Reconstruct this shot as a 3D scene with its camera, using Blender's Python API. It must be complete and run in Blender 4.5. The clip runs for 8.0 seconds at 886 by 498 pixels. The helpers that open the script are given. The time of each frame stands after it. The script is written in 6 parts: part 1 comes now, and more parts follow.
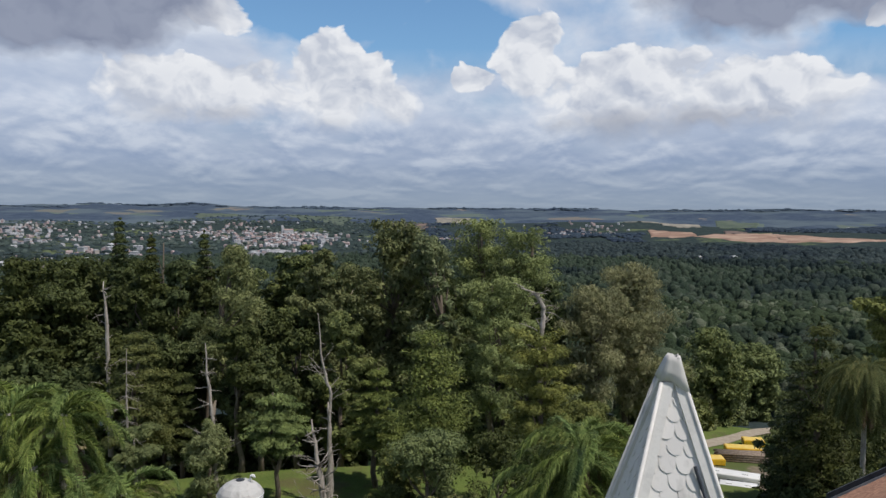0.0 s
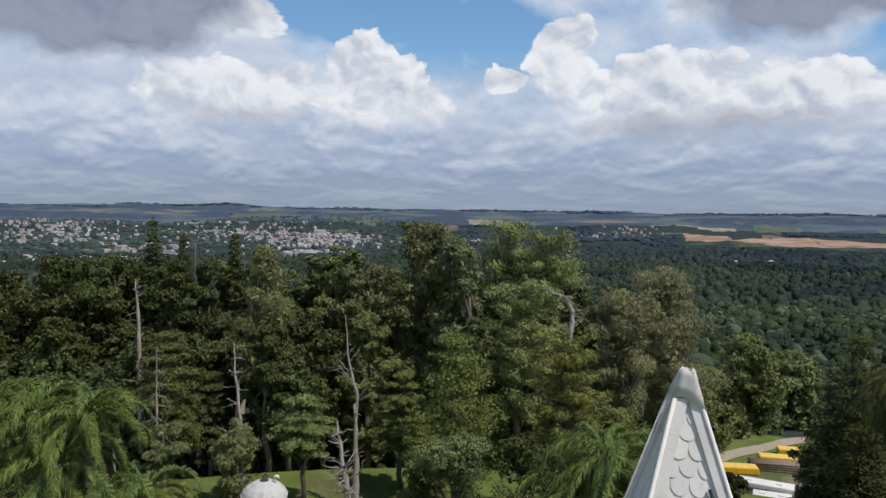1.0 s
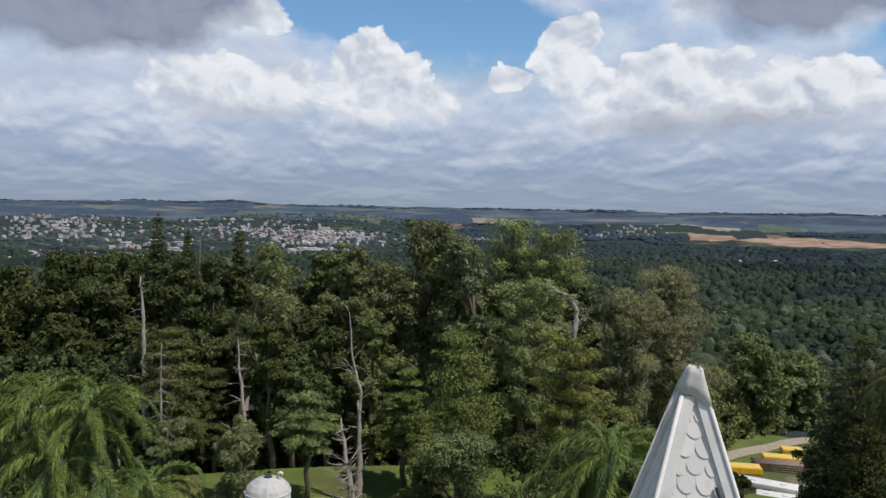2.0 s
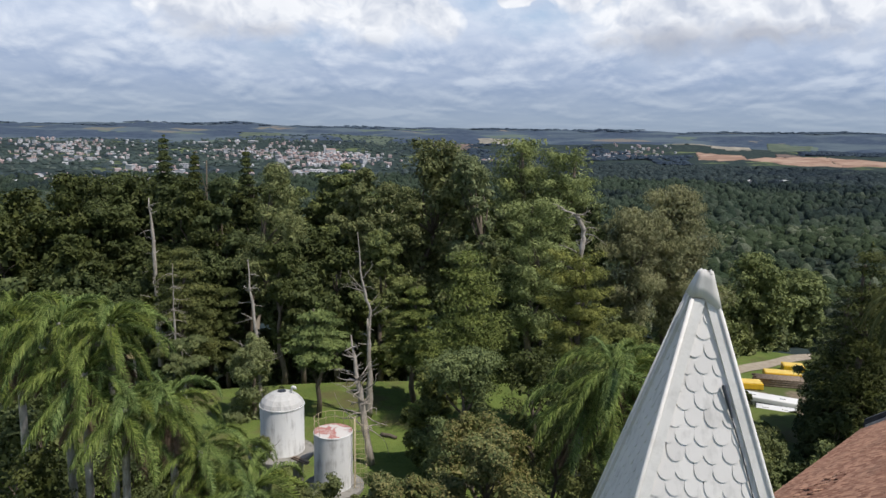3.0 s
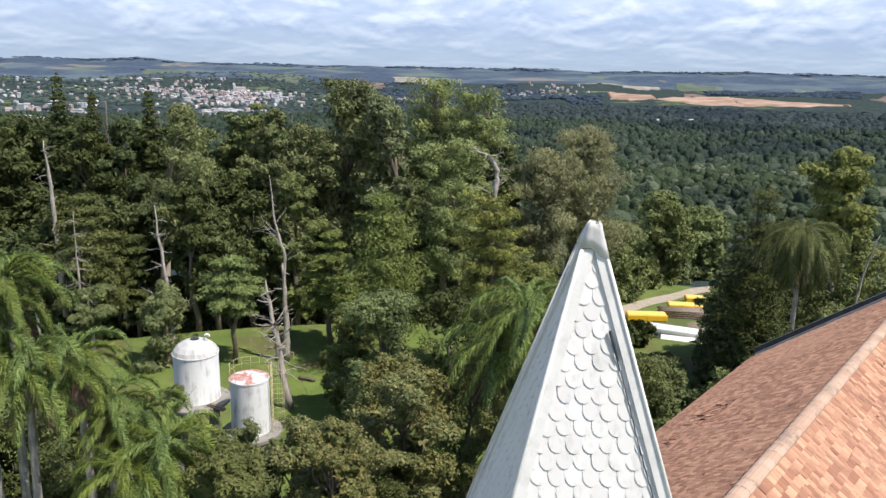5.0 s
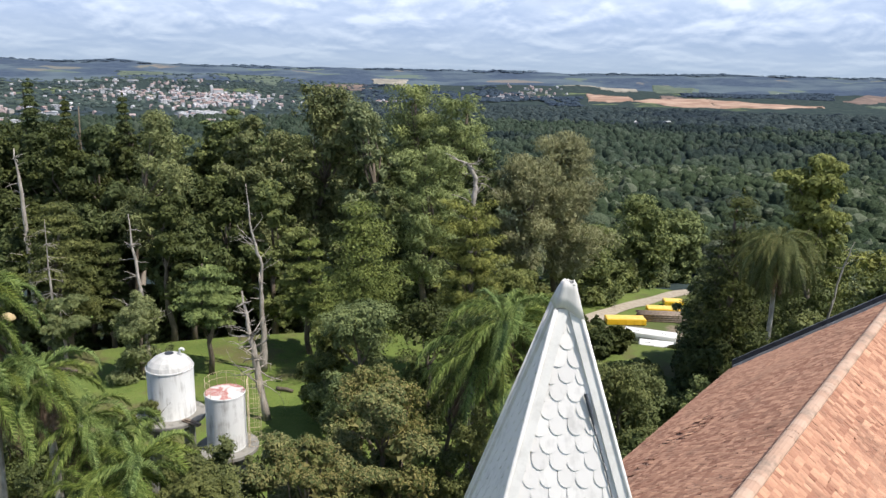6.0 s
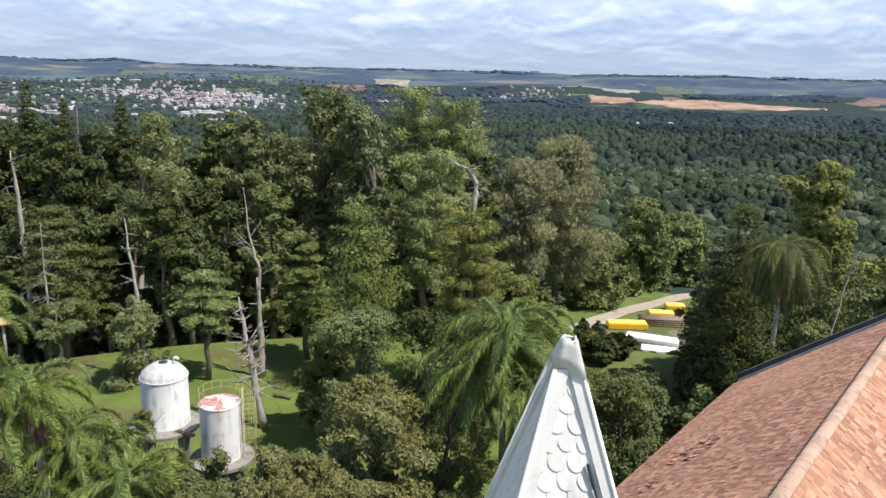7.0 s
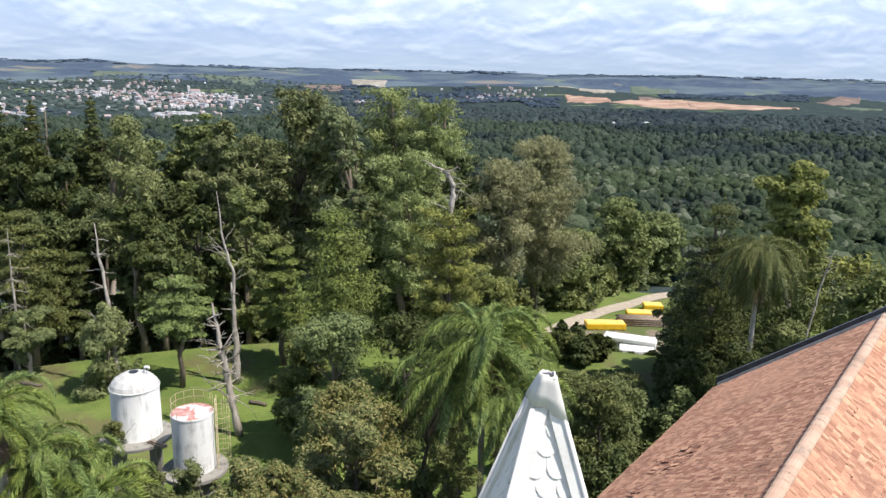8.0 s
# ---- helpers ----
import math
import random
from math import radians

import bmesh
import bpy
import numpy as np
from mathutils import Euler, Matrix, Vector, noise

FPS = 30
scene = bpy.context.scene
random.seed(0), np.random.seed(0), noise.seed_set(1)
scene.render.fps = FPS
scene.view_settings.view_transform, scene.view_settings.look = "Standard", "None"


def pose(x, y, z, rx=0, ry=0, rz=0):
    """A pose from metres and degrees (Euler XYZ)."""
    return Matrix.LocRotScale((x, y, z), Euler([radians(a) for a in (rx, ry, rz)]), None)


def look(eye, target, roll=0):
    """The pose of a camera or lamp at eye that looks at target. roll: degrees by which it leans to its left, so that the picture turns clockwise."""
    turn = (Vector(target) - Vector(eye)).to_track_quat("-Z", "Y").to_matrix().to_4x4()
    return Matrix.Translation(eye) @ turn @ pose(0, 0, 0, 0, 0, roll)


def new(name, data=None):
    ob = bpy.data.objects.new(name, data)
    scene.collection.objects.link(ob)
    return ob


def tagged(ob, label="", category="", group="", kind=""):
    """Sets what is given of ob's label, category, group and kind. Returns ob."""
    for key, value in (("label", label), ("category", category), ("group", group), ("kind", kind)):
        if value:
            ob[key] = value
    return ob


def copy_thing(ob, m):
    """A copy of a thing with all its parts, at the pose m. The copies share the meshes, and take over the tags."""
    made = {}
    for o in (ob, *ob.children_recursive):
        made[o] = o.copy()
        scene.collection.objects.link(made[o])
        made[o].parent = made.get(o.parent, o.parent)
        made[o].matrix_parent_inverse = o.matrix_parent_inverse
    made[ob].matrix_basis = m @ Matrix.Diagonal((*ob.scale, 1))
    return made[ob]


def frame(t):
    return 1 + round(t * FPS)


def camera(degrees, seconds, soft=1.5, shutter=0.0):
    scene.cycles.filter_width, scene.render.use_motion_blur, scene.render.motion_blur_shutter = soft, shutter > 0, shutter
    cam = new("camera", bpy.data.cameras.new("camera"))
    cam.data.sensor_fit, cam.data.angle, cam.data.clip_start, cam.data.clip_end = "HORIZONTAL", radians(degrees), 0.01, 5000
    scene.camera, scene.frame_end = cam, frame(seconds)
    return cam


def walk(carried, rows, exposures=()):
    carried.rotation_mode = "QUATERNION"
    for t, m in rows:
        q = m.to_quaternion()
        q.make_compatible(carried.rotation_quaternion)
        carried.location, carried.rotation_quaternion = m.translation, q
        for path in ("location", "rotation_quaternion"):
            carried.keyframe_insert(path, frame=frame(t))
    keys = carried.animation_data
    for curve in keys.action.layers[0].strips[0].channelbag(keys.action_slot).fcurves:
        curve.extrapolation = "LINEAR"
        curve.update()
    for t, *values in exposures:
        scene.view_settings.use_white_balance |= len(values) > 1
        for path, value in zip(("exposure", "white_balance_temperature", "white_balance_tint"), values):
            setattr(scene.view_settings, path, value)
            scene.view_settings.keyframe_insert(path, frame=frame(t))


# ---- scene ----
cam = camera(61.0, 8.0, 1.45)
PATH = [
    (0, (-0.326, -0.107, 27.002), (-0.324, 1.89, 26.895), 0.4),
    (0.5, (-0.1, 0.217, 27.033), (-0.177, 2.213, 26.927), 0.3),
    (1, (-0.004, 0.332, 27.003), (-0.086, 2.328, 26.9), 0.8),
    (2.3, (-0.07, 0.31, 26.974), (-0.164, 2.304, 26.86), 1.1),
    (2.5, (-0.094, 0.278, 26.931), (-0.19, 2.269, 26.762), 1.0),
    (3, (-0.125, 0.206, 26.847), (-0.23, 2.178, 26.531), 0.8),
    (3.5, (-0.118, 0.113, 26.779), (-0.231, 2.064, 26.357), 0.7),
    (4, (-0.104, 0.06, 26.75), (-0.222, 2.001, 26.281), 0.6),
    (4.5, (-0.017, 0.077, 26.783), (-0.017, 2.021, 26.315), 0.9),
    (5.8, (0.194, 0.486, 27.459), (0.366, 2.424, 26.993), 1.2),
    (6, (0.214, 0.61, 27.507), (0.383, 2.549, 27.045), 1.2),
    (6.5, (0.32, 1.0, 27.646), (0.486, 2.939, 27.184), 1.3),
    (7, (0.417, 1.479, 27.776), (0.582, 3.418, 27.315), 1.4),
    (7.5, (0.504, 1.873, 27.799), (0.725, 3.807, 27.341), 1.3),
    (8, (0.574, 2.114, 27.862), (0.796, 4.048, 27.403), 1.3),
]
EXPOSURES = [(0.0, -0.50), (1.0, -0.46), (2.5, -0.46), (3.5, 0.06), (4.5, 0.34), (6.0, 0.28), (7.0, 0.36), (8.0, 0.48)]
walk(cam, [(t, look(eye, target, roll)) for t, eye, target, roll in PATH], EXPOSURES)

# ---------------------------------------------------------------- light
SUN_ELEV, SUN_AZ = radians(59), radians(120)      # azimuth from +y towards +x
TO_SUN = Vector((math.sin(SUN_AZ) * math.cos(SUN_ELEV), math.cos(SUN_AZ) * math.cos(SUN_ELEV), math.sin(SUN_ELEV)))
sun = new("sun", bpy.data.lights.new("sun", "SUN"))
sun.data.energy, sun.data.angle, sun.data.color = 5.0, radians(0.6), (1.0, 0.932, 0.848)
sun.rotation_euler = (-TO_SUN).to_track_quat("-Z", "Y").to_euler()


class Graph:
    """A short way to write node trees."""

    def __init__(self, tree):
        self.tree = tree
        tree.nodes.clear()

    def node(self, kind, inputs=None, **props):
        n = self.tree.nodes.new(kind)
        for key, value in props.items():
            if key == "operation":
                n.operation = value
            elif key == "blend_type":
                n.blend_type = value
            elif key == "data_type":
                n.data_type = value
            elif key == "noise_dimensions":
                n.noise_dimensions = value
            elif key == "feature":
                n.feature = value
            elif key == "clamp":
                n.clamp = value
            elif key == "sky_type":
                n.sky_type = value
        for key, value in (inputs or {}).items():
            if hasattr(value, "is_output"):
                self.tree.links.new(value, n.inputs[key])
            else:
                n.inputs[key].default_value = value
        return n

    def math(self, op, a, b=0.0, c=0.0):
        return self.node("ShaderNodeMath", {0: a, 1: b, 2: c}, operation=op).outputs[0]

    def remap(self, v, lo, hi, a=0.0, b=1.0):
        n = self.node("ShaderNodeMapRange", {0: v, 1: lo, 2: hi, 3: a, 4: b}, clamp=True)
        return n.outputs[0]

    def noise(self, vec, scale, detail=4.0, rough=0.55, dist=0.0):
        return self.node("ShaderNodeTexNoise", {"Vector": vec, "Scale": scale, "Detail": detail, "Roughness": rough, "Distortion": dist}).outputs[0]

    def mix(self, f, a, b, blend="MIX"):
        n = self.node("ShaderNodeMix", data_type="RGBA", blend_type=blend)
        for i, v in ((0, f), (6, a), (7, b)):
            if hasattr(v, "is_output"):
                self.tree.links.new(v, n.inputs[i])
            else:
                n.inputs[i].default_value = v if i == 0 else (*v, 1.0)[:4]
        return n.outputs[2]


# the clouds in view: heading and height of the middle, half width and half height (radians)
PUFFS = [(-0.138, 0.158, 0.088, 0.074), (-0.310, 0.148, 0.190, 0.052), (-0.070, 0.134, 0.048, 0.034), (0.035, 0.171, 0.030, 0.021),
         (0.112, 0.196, 0.054, 0.060), (0.237, 0.145, 0.150, 0.074), (0.410, 0.138, 0.110, 0.064), (0.590, 0.124, 0.060, 0.040),
         (-0.285, 0.250, 0.046, 0.038), (0.560, 0.224, 0.052, 0.022)]
# thick grey banks seen from below
BANKS = [(-0.490, 0.268, 0.240, 0.098), (0.425, 0.276, 0.175, 0.070)]
# their shaded undersides, and how deep the shade is
BASES = [(0.300, 0.094, 0.200, 0.038, 0.62), (-0.290, 0.104, 0.150, 0.024, 0.45)]
BLUE_GAPS = [(-0.16, 0.262, 0.13, 0.045), (0.03, 0.225, 0.085, 0.05), (0.54, 0.185, 0.09, 0.036), (-0.06, 0.20, 0.05, 0.03)]


def build_world():
    w = bpy.data.worlds.new("sky")
    scene.world = w
    w.use_nodes = True
    g = Graph(w.node_tree)
    sky = g.node("ShaderNodeTexSky", sky_type="NISHITA")
    sky.sun_disc, sky.sun_elevation, sky.sun_rotation = False, SUN_ELEV, SUN_AZ
    blue = g.mix(1.0, sky.outputs[0], (0.150, 0.200, 0.232), "MULTIPLY")
    way = g.node("ShaderNodeTexCoord").outputs["Generated"]
    x, y, z = g.node("ShaderNodeSeparateXYZ", {0: way}).outputs
    flat = g.math("SQRT", g.math("ADD", g.math("MULTIPLY", x, x), g.math("MULTIPLY", y, y)))
    el = g.math("MAXIMUM", g.math("DIVIDE", z, g.math("MAXIMUM", flat, 0.02)), 0.0)
    az = g.math("ARCTAN2", x, y)

    def at(u, v, w):
        return g.node("ShaderNodeCombineXYZ", {0: u, 1: v, 2: w}).outputs[0]

    def shifted(v, d):
        return g.math("ADD", v, d) if d else v

    # uneven edges: headings and heights wander a little
    here = at(az, el, 0.4)
    az_w = g.math("ADD", az, g.math("MULTIPLY", g.math("SUBTRACT", g.noise(here, 14.0, 3.0, 0.5), 0.5), 0.060))
    el_w = g.math("ADD", el, g.math("MULTIPLY", g.math("SUBTRACT", g.noise(at(az, el, 7.3), 17.0, 3.0, 0.5), 0.5), 0.040))

    def mound(a0, e0, wide, high, u=az_w, v=el_w):
        """One at the middle, nought at the rim, falling on outside."""
        p = g.math("DIVIDE", g.math("SUBTRACT", u, a0), wide)
        q = g.math("DIVIDE", g.math("SUBTRACT", v, e0), high)
        return g.math("SUBTRACT", 1.0, g.math("ADD", g.math("MULTIPLY", p, p), g.math("MULTIPLY", q, q)))

    def most(rows):
        out = rows[0]
        for r in rows[1:]:
            out = g.math("MAXIMUM", out, r)
        return out

    def billow(du, dv):
        """Heaped round lumps, large and small."""
        p = at(g.math("MULTIPLY", shifted(az_w, du), 13.0), g.math("MULTIPLY", shifted(el_w, dv), 17.0), 2.3)
        n = g.node("ShaderNodeTexVoronoi", {"Vector": p, "Scale": 1.0, "Detail": 3.0, "Roughness": 0.48, "Lacunarity": 2.3, "Smoothness": 0.35}, feature="SMOOTH_F1")
        return g.math("SUBTRACT", 0.72, n.outputs["Distance"])

    lump, sunward = billow(0, 0), billow(0.010, 0.013)
    heap = g.math("ADD", most([mound(*r) for r in PUFFS]), g.math("MULTIPLY", lump, 0.95))
    puff = g.remap(heap, 0.02, g.remap(el, 0.105, 0.170, 0.80, 0.15))
    lit = g.remap(g.math("SUBTRACT", lump, sunward), -0.30, 0.20)
    lit = g.math("ADD", g.math("MULTIPLY", lit, 0.75), g.math("MULTIPLY", g.remap(heap, 1.2, 0.1), 0.25))
    body = g.mix(lit, (0.78, 0.87, 1.06), (1.46, 1.49, 1.55))
    shade = most([g.math("MULTIPLY", g.remap(g.math("ADD", mound(*r[:4]), g.math("MULTIPLY", lump, 0.5)), -0.35, 0.75), r[4]) for r in BASES])
    body = g.mix(shade, body, (0.40, 0.455, 0.61))
    bank = g.remap(g.math("ADD", most([mound(*r) for r in BANKS]), g.math("MULTIPLY", lump, 0.55)), -0.15, 0.42)
    bank_tone = g.mix(lit, (0.385, 0.445, 0.62), (0.50, 0.565, 0.74))

    # a thin broken veil behind the heaps
    u = g.math("MULTIPLY", az, 4.6)
    v = g.math("MULTIPLY", g.math("LOGARITHM", g.math("ADD", el, 0.075), 2.718), 1.75)
    thin = g.math("ADD", g.math("MULTIPLY", g.noise(at(u, v, 3.7), 0.75, 2.0, 0.5), 0.42), g.math("MULTIPLY", g.noise(at(u, v, 5.1), 2.1, 8.0, 0.52, 0.2), 0.58))
    gaps = most([g.remap(mound(*r), -0.6, 0.6) for r in BLUE_GAPS])
    thin = g.math("ADD", g.math("SUBTRACT", thin, g.math("MULTIPLY", gaps, 0.26)), g.math("ADD", g.remap(el, 0.05, 0.26, 0.16, 0.07), g.remap(el, 0.3, 0.8, 0.0, -0.22)))
    veil = g.remap(thin, 0.38, 0.60)
    veil_tone = g.mix(g.remap(g.noise(at(u, g.math("MULTIPLY", v, 1.6), 9.1), 1.6, 5.0, 0.55, 0.3), 0.36, 0.66), (0.82, 0.95, 1.20), (1.24, 1.33, 1.48))

    # rows of flat-based clouds, drawn together towards the horizon
    height = g.math("MULTIPLY", g.math("LOGARITHM", g.math("ADD", el, 0.030), 2.718), 3.4)
    along = g.math("MULTIPLY", az, 15.0)

    def rows(d):
        p = at(along, shifted(height, d), 1.7)
        cells = g.node("ShaderNodeTexVoronoi", {"Vector": p, "Scale": 1.0, "Detail": 2.0, "Roughness": 0.5, "Smoothness": 0.5}, feature="SMOOTH_F1").outputs["Distance"]
        return g.math("SUBTRACT", g.noise(p, 0.8, 6.0, 0.55, 0.25), g.math("MULTIPLY", g.math("SUBTRACT", cells, 0.6), 0.20))
    row, higher = rows(0), rows(0.26)
    row_lit = g.remap(g.math("ADD", g.math("MULTIPLY", g.math("SUBTRACT", row, higher), 0.9), g.math("SUBTRACT", row, 0.5)), -0.22, 0.20)
    row_tone = g.mix(row_lit, (0.66, 0.81, 1.10), (1.20, 1.29, 1.46))
    row_cover = g.math("MULTIPLY", g.remap(el, 0.10, 0.21, 1.0, 0.0), g.remap(row, 0.30, 0.46, 0.55, 1.0))

    blue = g.mix(g.remap(el, 0.02, 0.20, 0.85, 0.0), blue, (0.36, 0.52, 0.72))
    out = g.mix(veil, blue, veil_tone)
    out = g.mix(row_cover, out, row_tone)
    out = g.mix(g.math("MULTIPLY", puff, g.remap(el, 0.070, 0.115)), out, body)
    out = g.mix(bank, out, bank_tone)
    # far air greys the lowest rows
    tone = [g.remap(el, 0.050, 0.125, k, 1.0) for k in (0.64, 0.69, 0.75)]
    out = g.mix(1.0, out, g.node("ShaderNodeCombineColor", {0: tone[0], 1: tone[1], 2: tone[2]}).outputs[0], "MULTIPLY")
    out = g.mix(g.remap(el, 0.0, 0.060, 0.75, 0.0), out, (0.44, 0.55, 0.69))
    # sky dimmed towards the zenith, above the view, to weaken its fill light
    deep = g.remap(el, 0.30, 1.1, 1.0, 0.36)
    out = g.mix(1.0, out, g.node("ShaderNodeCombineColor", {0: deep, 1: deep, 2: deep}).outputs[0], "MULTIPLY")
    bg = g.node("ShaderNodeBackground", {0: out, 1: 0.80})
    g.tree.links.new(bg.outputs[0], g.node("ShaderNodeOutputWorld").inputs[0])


build_world()


# ---------------------------------------------------------------- materials
def material(name, build):
    m = bpy.data.materials.new(name)
    m.use_nodes = True
    g = Graph(m.node_tree)
    shader = build(g)
    g.tree.links.new(shader, g.node("ShaderNodeOutputMaterial").inputs[0])
    return m


def principled(g, color, rough=0.8, metal=0.0, bump=None, strength=0.3, dist=0.02, spec=0.3):
    n = g.node("ShaderNodeBsdfPrincipled", {"Base Color": color if hasattr(color, "is_output") else (*color, 1.0), "Roughness": rough, "Metallic": metal})
    n.inputs["Specular IOR Level"].default_value = spec
    if bump is not None:
        b = g.node("ShaderNodeBump", {"Height": bump, "Strength": strength, "Distance": dist})
        g.tree.links.new(b.outputs[0], n.inputs["Normal"])
    return n.outputs[0]


def coords(g, kind="Object"):
    return g.node("ShaderNodeTexCoord").outputs[kind]


def foliage(name, dark, light, tint=None, amount=0.3, clump=0.45, grain=0.5):
    """Leaves: each one its own tone, clump by clump, letting some light through."""
    def build(g):
        geo = g.node("ShaderNodeNewGeometry")
        one = geo.outputs["Random Per Island"]
        pos = coords(g)
        patch = g.remap(g.noise(pos, clump, 3.0, 0.6), 0.36, 0.64)
        f = g.math("ADD", g.math("MULTIPLY", one, grain), g.math("MULTIPLY", patch, 1.0 - grain))
        c = g.mix(f, dark, light)
        if tint:
            c = g.mix(g.math("MULTIPLY", g.remap(g.math("ADD", one, g.math("MULTIPLY", g.noise(pos, clump * 0.6, 2.0), 0.9)), 0.85, 1.15), amount), c, tint)
        rnd = g.node("ShaderNodeObjectInfo").outputs["Random"]
        c = g.node("ShaderNodeHueSaturation", {"Hue": g.remap(rnd, 0, 1, 0.480, 0.507), "Saturation": g.remap(rnd, 0, 1, 1.03, 0.86), "Value": g.remap(rnd, 0, 1, 0.98, 1.28), "Fac": 1.0, "Color": c}).outputs[0]
        d = g.node("ShaderNodeBsdfPrincipled", {"Base Color": c, "Roughness": 0.62})
        d.inputs["Specular IOR Level"].default_value = 0.2
        t = g.node("ShaderNodeBsdfTranslucent", {"Color": c})
        return g.node("ShaderNodeMixShader", {0: 0.2, 1: d.outputs[0], 2: t.outputs[0]}).outputs[0]
    return material(name, build)


def bark(name, a, b, scale=6.0):
    def build(g):
        pos = g.node("ShaderNodeMapping", {"Vector": coords(g), "Scale": (1, 1, 0.25)}).outputs[0]
        n = g.noise(pos, scale, 6.0, 0.65)
        m = g.noise(coords(g), scale * 0.2, 3.0)
        c = g.mix(g.remap(g.math("ADD", n, g.math("MULTIPLY", m, 0.5)), 0.5, 1.0), a, b)
        return principled(g, c, 0.9, bump=n, strength=0.6, dist=0.04)
    return material(name, build)


M = {}
# dark leaf tone; inside the wood it puts shade into the colour
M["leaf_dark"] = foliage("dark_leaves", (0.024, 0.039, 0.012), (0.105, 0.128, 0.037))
M["leaf_mid"] = foliage("mid_green_leaves", (0.036, 0.060, 0.020), (0.225, 0.262, 0.082))
M["leaf_euc"] = foliage("eucalypt_leaves", (0.040, 0.062, 0.026), (0.222, 0.262, 0.108), (0.240, 0.230, 0.115), 0.2)
M["leaf_light"] = foliage("light_green_needles", (0.056, 0.084, 0.024), (0.295, 0.325, 0.090))
M["leaf_bright"] = foliage("fresh_green_needles", (0.046, 0.076, 0.020), (0.220, 0.272, 0.070))
M["leaf_olive"] = foliage("olive_needles", (0.050, 0.072, 0.026), (0.265, 0.295, 0.105), (0.270, 0.245, 0.110), 0.15)
M["leaf_brown"] = foliage("brownish_fine_leaves", (0.120, 0.132, 0.062), (0.290, 0.298, 0.135), (0.260, 0.222, 0.130), 0.3, 0.2, 0.3)
M["leaf_laurel"] = foliage("broad_glossy_leaves", (0.038, 0.062, 0.018), (0.190, 0.212, 0.064), (0.340, 0.270, 0.100), 0.42, 0.4)
M["leaf_shrub"] = foliage("deep_green_shrub_leaves", (0.040, 0.061, 0.021), (0.182, 0.202, 0.064))
M["leaf_palm"] = foliage("palm_leaflets", (0.018, 0.040, 0.008), (0.205, 0.300, 0.058), (0.400, 0.400, 0.150), 0.20, 0.7, 0.65)
M["leaf_shaggy"] = foliage("old_palm_leaflets", (0.038, 0.058, 0.018), (0.185, 0.215, 0.070), (0.270, 0.240, 0.105), 0.3, 0.5)


def canopy(name, dark, light, pale, blue, amount):
    """Woods seen from far off: each crown its own tone, in darker and lighter patches."""
    def build(g):
        one = g.node("ShaderNodeNewGeometry").outputs["Random Per Island"]
        pos = coords(g)
        flat = g.node("ShaderNodeMapping", {"Vector": pos, "Scale": (1, 1, 0.2)}).outputs[0]
        crown = g.node("ShaderNodeTexVoronoi", {"Vector": flat, "Scale": 0.105}, feature="F1").outputs["Color"]
        crown = g.node("ShaderNodeSeparateColor", {0: crown}).outputs[0]
        stand = g.remap(g.noise(pos, 0.0065, 4.0, 0.6), 0.38, 0.62)
        f = g.math("ADD", g.math("ADD", g.math("MULTIPLY", one, 0.22), g.math("MULTIPLY", crown, 0.40)), g.math("MULTIPLY", stand, 0.38))
        c = g.mix(f, dark, light)
        c = g.mix(g.math("MULTIPLY", g.remap(g.math("ADD", crown, g.math("MULTIPLY", one, 0.2)), 0.80, 1.05), amount), c, pale)
        # large dark bluish patches stand in for cloud shadow and haze
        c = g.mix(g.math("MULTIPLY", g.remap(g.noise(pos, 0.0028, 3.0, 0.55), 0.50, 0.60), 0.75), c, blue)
        tuft = g.noise(pos, 0.55, 4.0, 0.7)
        c = g.mix(g.math("MULTIPLY", g.remap(tuft, 0.35, 0.65), 0.45), c, g.mix(1.0, c, (1.3, 1.3, 1.3), "MULTIPLY"))
        return principled(g, c, 0.85, bump=tuft, strength=1.0, dist=1.6, spec=0.05)
    return material(name, build)


# greens shifted bluer with distance, putting haze into the leaf colours
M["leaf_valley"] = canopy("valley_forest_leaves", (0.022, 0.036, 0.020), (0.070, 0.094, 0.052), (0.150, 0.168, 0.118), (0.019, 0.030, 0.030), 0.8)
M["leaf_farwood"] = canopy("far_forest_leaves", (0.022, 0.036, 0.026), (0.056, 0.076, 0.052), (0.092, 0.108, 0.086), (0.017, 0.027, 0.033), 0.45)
M["bark_grey"] = bark("grey_brown_bark", (0.070, 0.054, 0.040), (0.19, 0.158, 0.125))
M["bark_dead"] = bark("bleached_dead_wood", (0.17, 0.145, 0.12), (0.46, 0.42, 0.38))
M["bark_pale"] = bark("pale_smooth_bark", (0.22, 0.18, 0.14), (0.52, 0.46, 0.40), 3.0)
M["bark_palm"] = bark("ringed_palm_bark", (0.13, 0.11, 0.095), (0.50, 0.47, 0.43), 5.0)
M["dead_frond"] = bark("dry_brown_frond", (0.060, 0.042, 0.030), (0.22, 0.155, 0.100))


